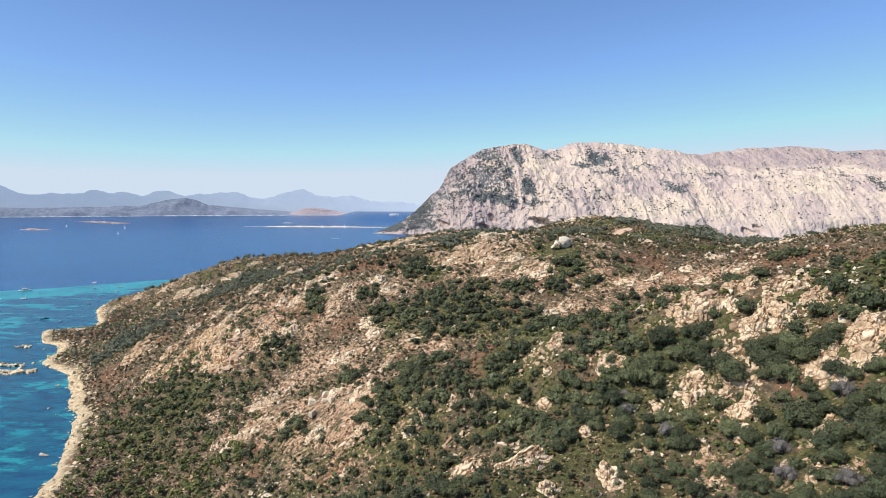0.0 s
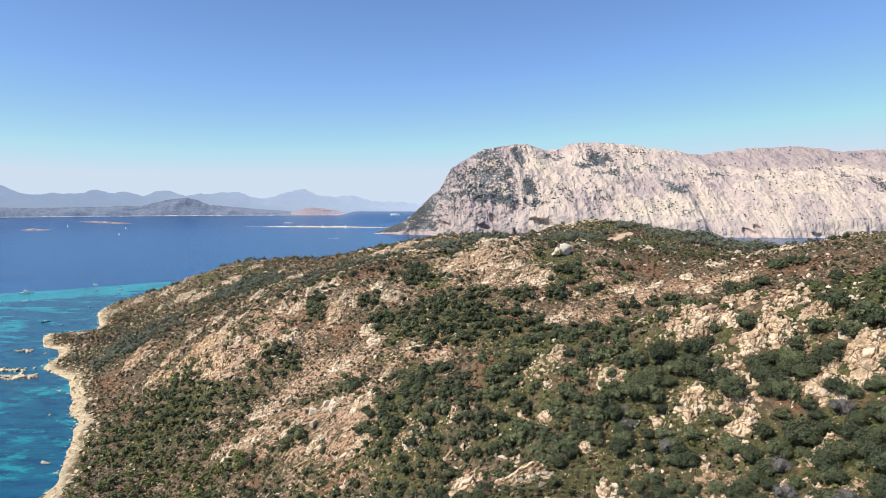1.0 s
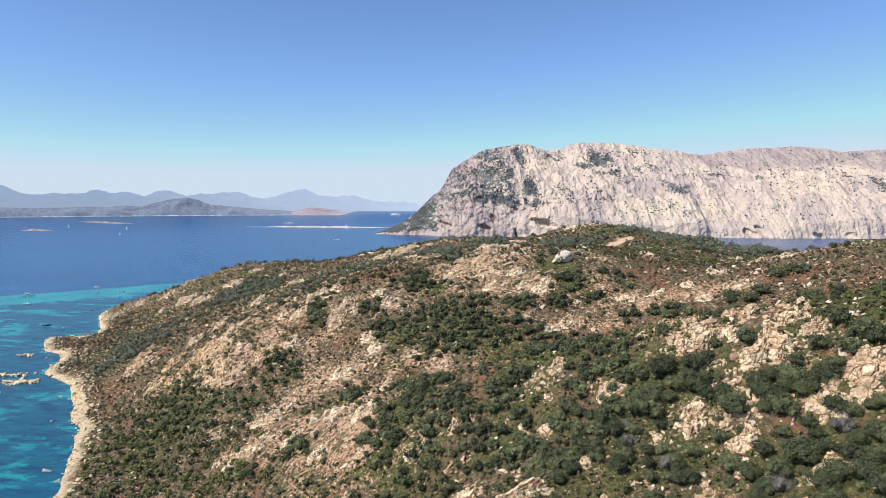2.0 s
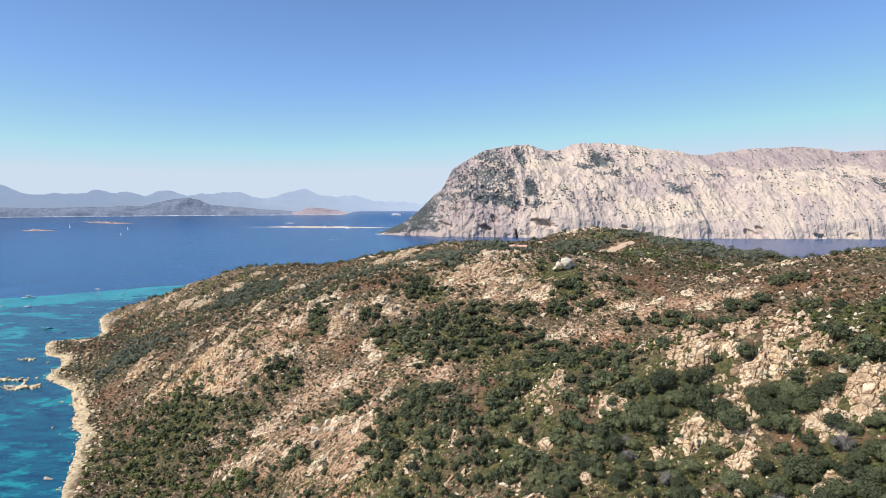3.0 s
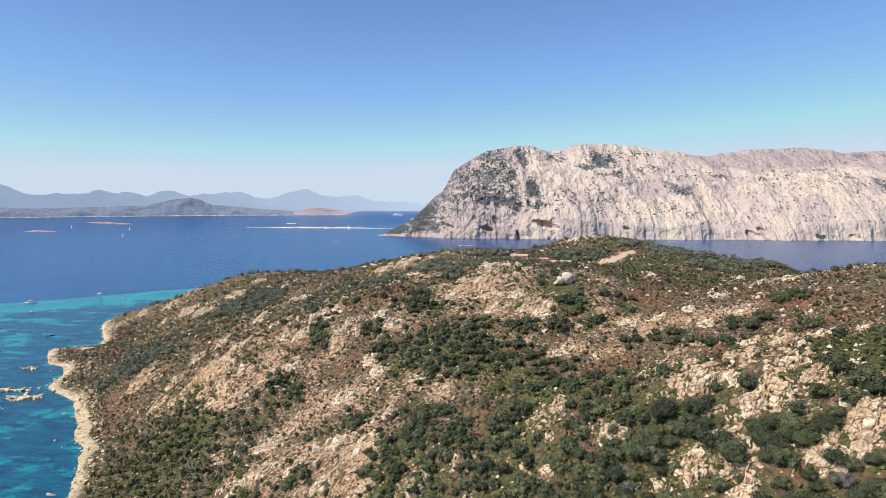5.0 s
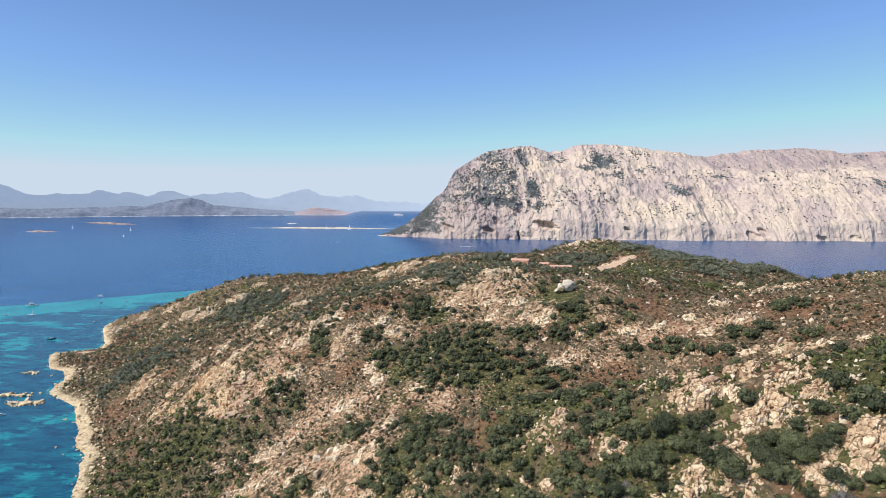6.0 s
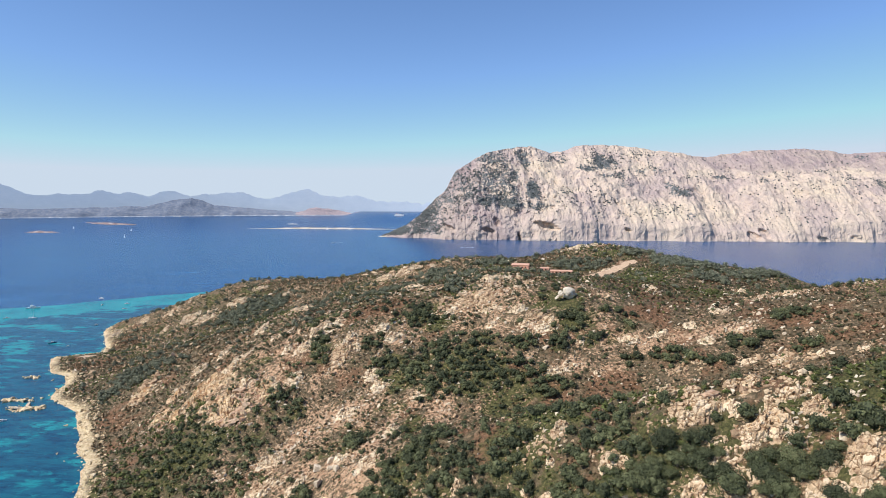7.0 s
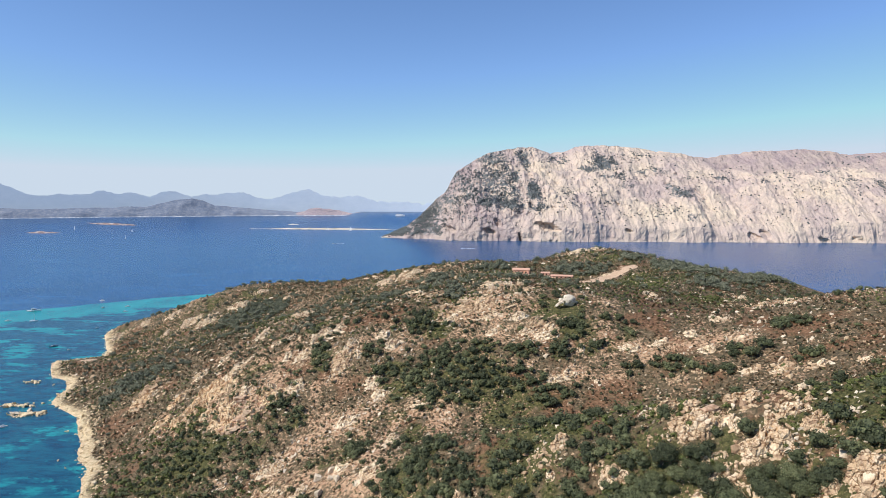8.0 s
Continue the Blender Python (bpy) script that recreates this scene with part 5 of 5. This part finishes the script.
# ---- low islands and the sand spit ----
def islet(name, x, y, rx, ry, high, turn, mat, label):
    n = 40
    u, v = np.meshgrid(np.linspace(-1.15, 1.15, n), np.linspace(-1.15, 1.15, n))
    r = np.hypot(u, v) + 0.35 * fbm(u * 10 + x, v * 10 + y, 6, 4)
    h = high * (np.clip(1 - r, -0.6, 1)) ** 1.0 * (1 + 0.9 * fbm(u * 10, v * 10 + y, 3, 3))
    c, s = math.cos(turn), math.sin(turn)
    px, py = x + c * u * rx - s * v * ry, y + s * u * rx + c * v * ry
    ob = new(name, array_mesh(name, np.stack([px, py, sea_level(px, py) + h], -1).reshape(-1, 3), grid_faces(n, n), mat, flat=False))
    return tagged(ob, label, "island", kind="structure")


ISLET_RED, tree_, b_ = material("red_islet_rock", 0.95, 0.1)
paint(tree_, b_, ramp(tree_, noise_node(tree_, 0.04, 6.0), [(0.38, (0.20, 0.16, 0.145)), (0.5, (0.32, 0.22, 0.19)), (0.62, (0.50, 0.42, 0.37))]))
SPIT_SAND, tree_, b_ = material("white_sand_spit", 0.95, 0.1)
paint(tree_, b_, ramp(tree_, noise_node(tree_, 0.02, 6.0), [(0.35, (0.30, 0.28, 0.18)), (0.5, (0.60, 0.52, 0.40)), (0.7, (0.72, 0.66, 0.54))]))
islet("backdrop_islet_1", -1975, 3055, 78, 40, 7, -0.1, ISLET_RED, "low reddish rocky islet in the open sea")
islet("backdrop_islet_2", -1985, 3700, 172, 45, 6, -0.2, ISLET_RED, "flat reddish islet far out in the sea")
islet("backdrop_islet_3", -690, 3460, 400, 22, 7, -0.1, SPIT_SAND, "long low sand spit reaching out from the massif")
islet("backdrop_islet_4", -820, 3485, 150, 24, 8, -0.1, ISLET_RED, "low reddish end of a sand spit")
islet("backdrop_islet_5", -960, 3900, 34, 14, 4, 0, SPIT_SAND, "small low sandbank in the open sea")
islet("backdrop_islet_6", -262, 2775, 55, 16, 5, -0.5, SPIT_SAND, "pale shingle point at the foot of the massif")


# ---- houses below the summit ----
def box(bm, x0, y0, z0, x1, y1, z1):
    m = Matrix.Translation(((x0 + x1) / 2, (y0 + y1) / 2, (z0 + z1) / 2)) @ Matrix.Diagonal((x1 - x0, y1 - y0, z1 - z0, 1))
    bmesh.ops.create_cube(bm, size=1.0, matrix=m)


def house(x, y, turn, wide, deep_, high, openings, label):
    """A low plastered house with a tiled gable roof; openings: x along the front, foot, width, height, kind."""
    z = float(ground_height(np.array([x]), np.array([y]))[0])
    root = new("house")
    root.matrix_world = pose(x, y, z - 1.0, 0, 0, turn)
    w, d_ = wide / 2, deep_ / 2
    bm = bmesh.new()
    cuts = sorted({-w, w, *[o[0] - o[2] / 2 for o in openings], *[o[0] + o[2] / 2 for o in openings]})
    for a, b in zip(cuts, cuts[1:]):
        hole = [o for o in openings if abs(o[0] - (a + b) / 2) < o[2] / 2]
        if hole:
            o = hole[0]
            if o[1] > 0.05:
                box(bm, a, -d_, -1, b, -d_ + 0.4, o[1])
            box(bm, a, -d_, o[1] + o[3], b, -d_ + 0.4, high)
        else:
            box(bm, a, -d_, -1, b, -d_ + 0.4, high)
    box(bm, -w, d_ - 0.4, -1, w, d_, high)
    for s in (-1, 1):
        xs = sorted((s * w, s * (w - 0.4)))
        box(bm, xs[0], -d_ + 0.4, -1, xs[1], d_ - 0.4, high)
    part("wall", bm, PLASTER, root)
    bm = bmesh.new()
    rise, over = deep_ * 0.17, 0.5
    prof = [(-d_ - over, high - 0.05), (0, high + rise), (d_ + over, high - 0.05), (d_ + over, high + 0.2), (0, high + rise + 0.28), (-d_ - over, high + 0.2)]
    ends = [[bm.verts.new((s * (w + over), py, pz)) for py, pz in prof] for s in (-1, 1)]
    for k in range(6):
        bm.faces.new((ends[0][k], ends[0][(k + 1) % 6], ends[1][(k + 1) % 6], ends[1][k]))
    bm.faces.new(ends[0][::-1])
    bm.faces.new(ends[1])
    bmesh.ops.recalc_face_normals(bm, faces=bm.faces)
    part("roof", bm, ROOF_TILE, root, "clay tiled gable roof")
    for ox, foot, ow, oh, what in openings:
        bm = bmesh.new()
        box(bm, ox - ow / 2, -d_ + 0.2, foot, ox + ow / 2, -d_ + 0.28, foot + oh)
        part(what, bm, SHUTTER if what == "door" else DARK_GLASS, root)
    return tagged(root, label, "house", "houses below the summit")


house(71, 613, -14, 16, 8, 3.8, [(-5, 1.0, 1.3, 1.4, "window"), (-1.5, 0, 1.5, 2.3, "door"), (2, 1.0, 1.3, 1.4, "window"), (5, 1.0, 1.3, 1.4, "window")], "salmon plastered house with a clay tile roof on the hill")
house(108, 600, -10, 20, 6, 2.7, [(-7.5, 0.9, 1.4, 1.4, "window"), (-4, 0, 1.4, 2.2, "door"), (-0.5, 0.9, 1.4, 1.4, "window"), (3.5, 0, 1.4, 2.2, "door"), (7.5, 0.9, 1.4, 1.4, "window")], "long low terracotta farm house among trees")
house(94, 611, -8, 8, 5, 2.3, [(-2, 0.9, 1.2, 1.2, "window"), (1, 0, 1.2, 2.1, "door")], "small terracotta house half hidden by trees")


# ---- boats ----
def hull_mesh(length, beam, free, keel=0.5):
    bm = bmesh.new()
    rings = []
    for f, b, s in ((0, 0.80, 0.0), (0.15, 0.95, 0.0), (0.4, 1.0, 0.02), (0.65, 0.86, 0.08), (0.85, 0.48, 0.17), (0.96, 0.16, 0.24), (1.0, 0.02, 0.26)):
        px, w, top = (f - 0.5) * length, b * beam / 2, free * (1 + s * 1.6)
        rings.append([bm.verts.new(p) for p in ((px, -w, top), (px, -w * 0.86, 0.1), (px, -w * 0.3, -keel), (px, w * 0.3, -keel), (px, w * 0.86, 0.1), (px, w, top))])
    for a, b in zip(rings, rings[1:]):
        for k in range(5):
            bm.faces.new((a[k], b[k], b[k + 1], a[k + 1]))
        bm.faces.new((a[5], b[5], b[0], a[0]))
    bm.faces.new(rings[0])
    bm.faces.new(rings[-1][::-1])
    bmesh.ops.recalc_face_normals(bm, faces=bm.faces)
    return bm


def slab(x0, x1, w0, w1, z0, z1, rake=0.0):
    """A raked deckhouse block, narrower on top."""
    bm = bmesh.new()
    lo = [bm.verts.new(p) for p in ((x0, -w0, z0), (x1, -w0, z0), (x1, w0, z0), (x0, w0, z0))]
    hi = [bm.verts.new(p) for p in ((x0 + rake * 0.3, -w1, z1), (x1 - rake, -w1, z1), (x1 - rake, w1, z1), (x0 + rake * 0.3, w1, z1))]
    bm.faces.new(lo[::-1])
    bm.faces.new(hi)
    for k in range(4):
        bm.faces.new((lo[k], lo[(k + 1) % 4], hi[(k + 1) % 4], hi[k]))
    bmesh.ops.bevel(bm, geom=bm.edges[:], offset=0.06, segments=1, affect="EDGES")
    return bm


def pole(bm, a, b, rad):
    a, b = Vector(a), Vector(b)
    q = (b - a).to_track_quat("Z", "Y").to_matrix().to_4x4()
    bmesh.ops.create_cone(bm, cap_ends=True, segments=6, radius1=rad, radius2=rad * 0.7, depth=(b - a).length, matrix=Matrix.Translation((a + b) / 2) @ q)


def motorboat(x, y, turn, length, label, hull=None, tall=False, name="motorboat", group="boats at anchor"):
    root = new(name)
    root.matrix_world = pose(x, y, float(sea_level(x, y)), 0, 0, turn)
    beam, free = length * 0.29, 0.35 + length * 0.065
    part("hull", hull_mesh(length, beam, free), hull or WHITE, root)
    cab = part("cabin", slab(-length * 0.22, length * 0.22, beam * 0.36, beam * 0.28, free, free + length * 0.10 + 0.3, length * 0.10), WHITE, root)
    part("window", slab(-length * 0.16, length * 0.20, beam * 0.365, beam * 0.33, free + length * 0.03, free + length * 0.075 + 0.1, length * 0.06), DARK_GLASS, cab, "tinted cabin windows")
    if tall:
        part("flybridge", slab(-length * 0.20, length * 0.06, beam * 0.30, beam * 0.26, free + length * 0.10 + 0.25, free + length * 0.17, length * 0.04), WHITE, root)
        bm = bmesh.new()
        pole(bm, (-length * 0.1, 0, free + length * 0.16), (-length * 0.14, 0, free + length * 0.27), 0.12)
        part("mast", bm, ALUMINIUM, root)
    else:
        bm = bmesh.new()
        box(bm, -length * 0.54, -0.35, 0.0, -length * 0.47, 0.35, free + 0.35)
        part("outboard_motor", bm, DARK_GLASS, root)
    return tagged(root, label, "boat", group)


def sailboat(x, y, turn, length, label, group="boats at anchor", sail=False):
    root = new("sailboat")
    root.matrix_world = pose(x, y, float(sea_level(x, y)), 0, 0, turn)
    beam, free = length * 0.3, 0.3 + length * 0.07
    part("hull", hull_mesh(length, beam, free, 1.0), WHITE, root)
    part("cabin", slab(-length * 0.12, length * 0.22, beam * 0.27, beam * 0.2, free, free + 0.6, 0.6), WHITE, root)
    bm = bmesh.new()
    pole(bm, (length * 0.08, 0, free), (length * 0.08, 0, free + length * 1.3), 0.16)
    part("mast", bm, WHITE, root)
    bm = bmesh.new()
    pole(bm, (length * 0.08, 0, free + 1.3), (-length * 0.36, 0, free + 1.4), 0.15)
    part("boom", bm, WHITE, root)
    if sail:
        bm = bmesh.new()
        q = [bm.verts.new(p) for p in ((length * 0.06, 0.0, free + 1.5), (-length * 0.34, 0.5, free + 1.6), (length * 0.06, 0.0, free + length * 1.25))]
        t = [bm.verts.new(v.co + Vector((0, 0.05, 0))) for v in q]
        bm.faces.new(q)
        bm.faces.new(t[::-1])
        for k in range(3):
            bm.faces.new((q[k], t[k], t[(k + 1) % 3], q[(k + 1) % 3]))
        part("sail", bm, WHITE, root, "white mainsail")
    return tagged(root, label, "sailboat", group)


motorboat(-642, 965, 24, 19, "white flybridge motor yacht anchored over turquoise shallows", tall=True, name="motor_yacht")
sailboat(-590, 885, 10, 11, "white sailing yacht with bare mast anchored in shallows")
motorboat(-627, 885, 15, 8, "small white motorboat anchored in the bay")
motorboat(-467, 734, 40, 9, "dark blue motorboat with a white cabin at anchor", NAVY)
motorboat(-439, 718, 20, 4.5, "small white dinghy near the beach", name="dinghy")
motorboat(-589, 1062, -20, 10, "white motorboat at the edge of the shallows")
motorboat(-552, 997, 80, 6, "small white motorboat anchored over sand")
motorboat(-518, 1008, 10, 8, "white motorboat anchored off the point")
motorboat(-499, 963, 15, 6, "small white boat anchored off the point")
motorboat(-475, 841, 50, 5, "small white dinghy anchored off the rocks", name="dinghy")
motorboat(-343, 473, 30, 7, "white motorboat anchored beside the sea rocks")
for bx, by, length in ((-1991, 3347, 13), (-1608, 3197, 13), (-1376, 2676, 10), (-517, 3330, 18), (-647, 3380, 14)):
    sailboat(bx, by, -30, length, "distant white sailing boat on open blue water", "distant sailing boats", True)


def wake(x, y, turn, length, wide, label):
    """A thin streak of foam on the water behind a fast boat."""
    bm = bmesh.new()
    n, side = 14, []
    r = random.Random(int(length))
    for k in range(n):
        f = k / (n - 1)
        w = wide * (0.15 + 0.85 * f) * r.uniform(0.7, 1.2)
        side.append([bm.verts.new((-f * length, s * w / 2, h)) for s, h in ((-1, -0.1), (-0.6, 0.25), (0.6, 0.25), (1, -0.1))])
    for a, b in zip(side, side[1:]):
        for k in range(3):
            bm.faces.new((a[k], a[k + 1], b[k + 1], b[k]))
    ob = part("wake", bm, FOAM, None, label)
    ob.matrix_world = pose(x, y, 0, 0, 0, turn)
    return tagged(ob, "", "wake")


motorboat(-434, 2383, 200, 12, "white speedboat crossing the open strait", name="speedboat", group="boats under way")
wake(-429, 2385, 200, 34, 4, "white foam wake behind a speedboat")
motorboat(47, 2188, 172, 9, "white speedboat crossing below the cliffs", name="speedboat", group="boats under way")
wake(51, 2188, 172, 40, 2.4, "long white foam wake behind a speedboat")


def ferry(x, y, turn, length):
    root = new("ferry")
    root.matrix_world = pose(x, y, float(sea_level(x, y)), 0, 0, turn)
    part("hull", hull_mesh(length, length * 0.16, length * 0.085, 1.0), WHITE, root)
    deck = part("superstructure", slab(-length * 0.42, length * 0.32, length * 0.07, length * 0.066, length * 0.085, length * 0.17, length * 0.03), WHITE, root)
    part("window", slab(-length * 0.40, length * 0.31, length * 0.0705, length * 0.069, length * 0.11, length * 0.125, length * 0.01), DARK_GLASS, deck, "dark band of windows")
    part("funnel", slab(-length * 0.30, -length * 0.22, length * 0.03, length * 0.024, length * 0.17, length * 0.23, length * 0.01), RED_PAINT, root)
    return tagged(root, "large white ferry crossing far off the headland", "ferry")


ferry(-341, 4417, -18, 70)
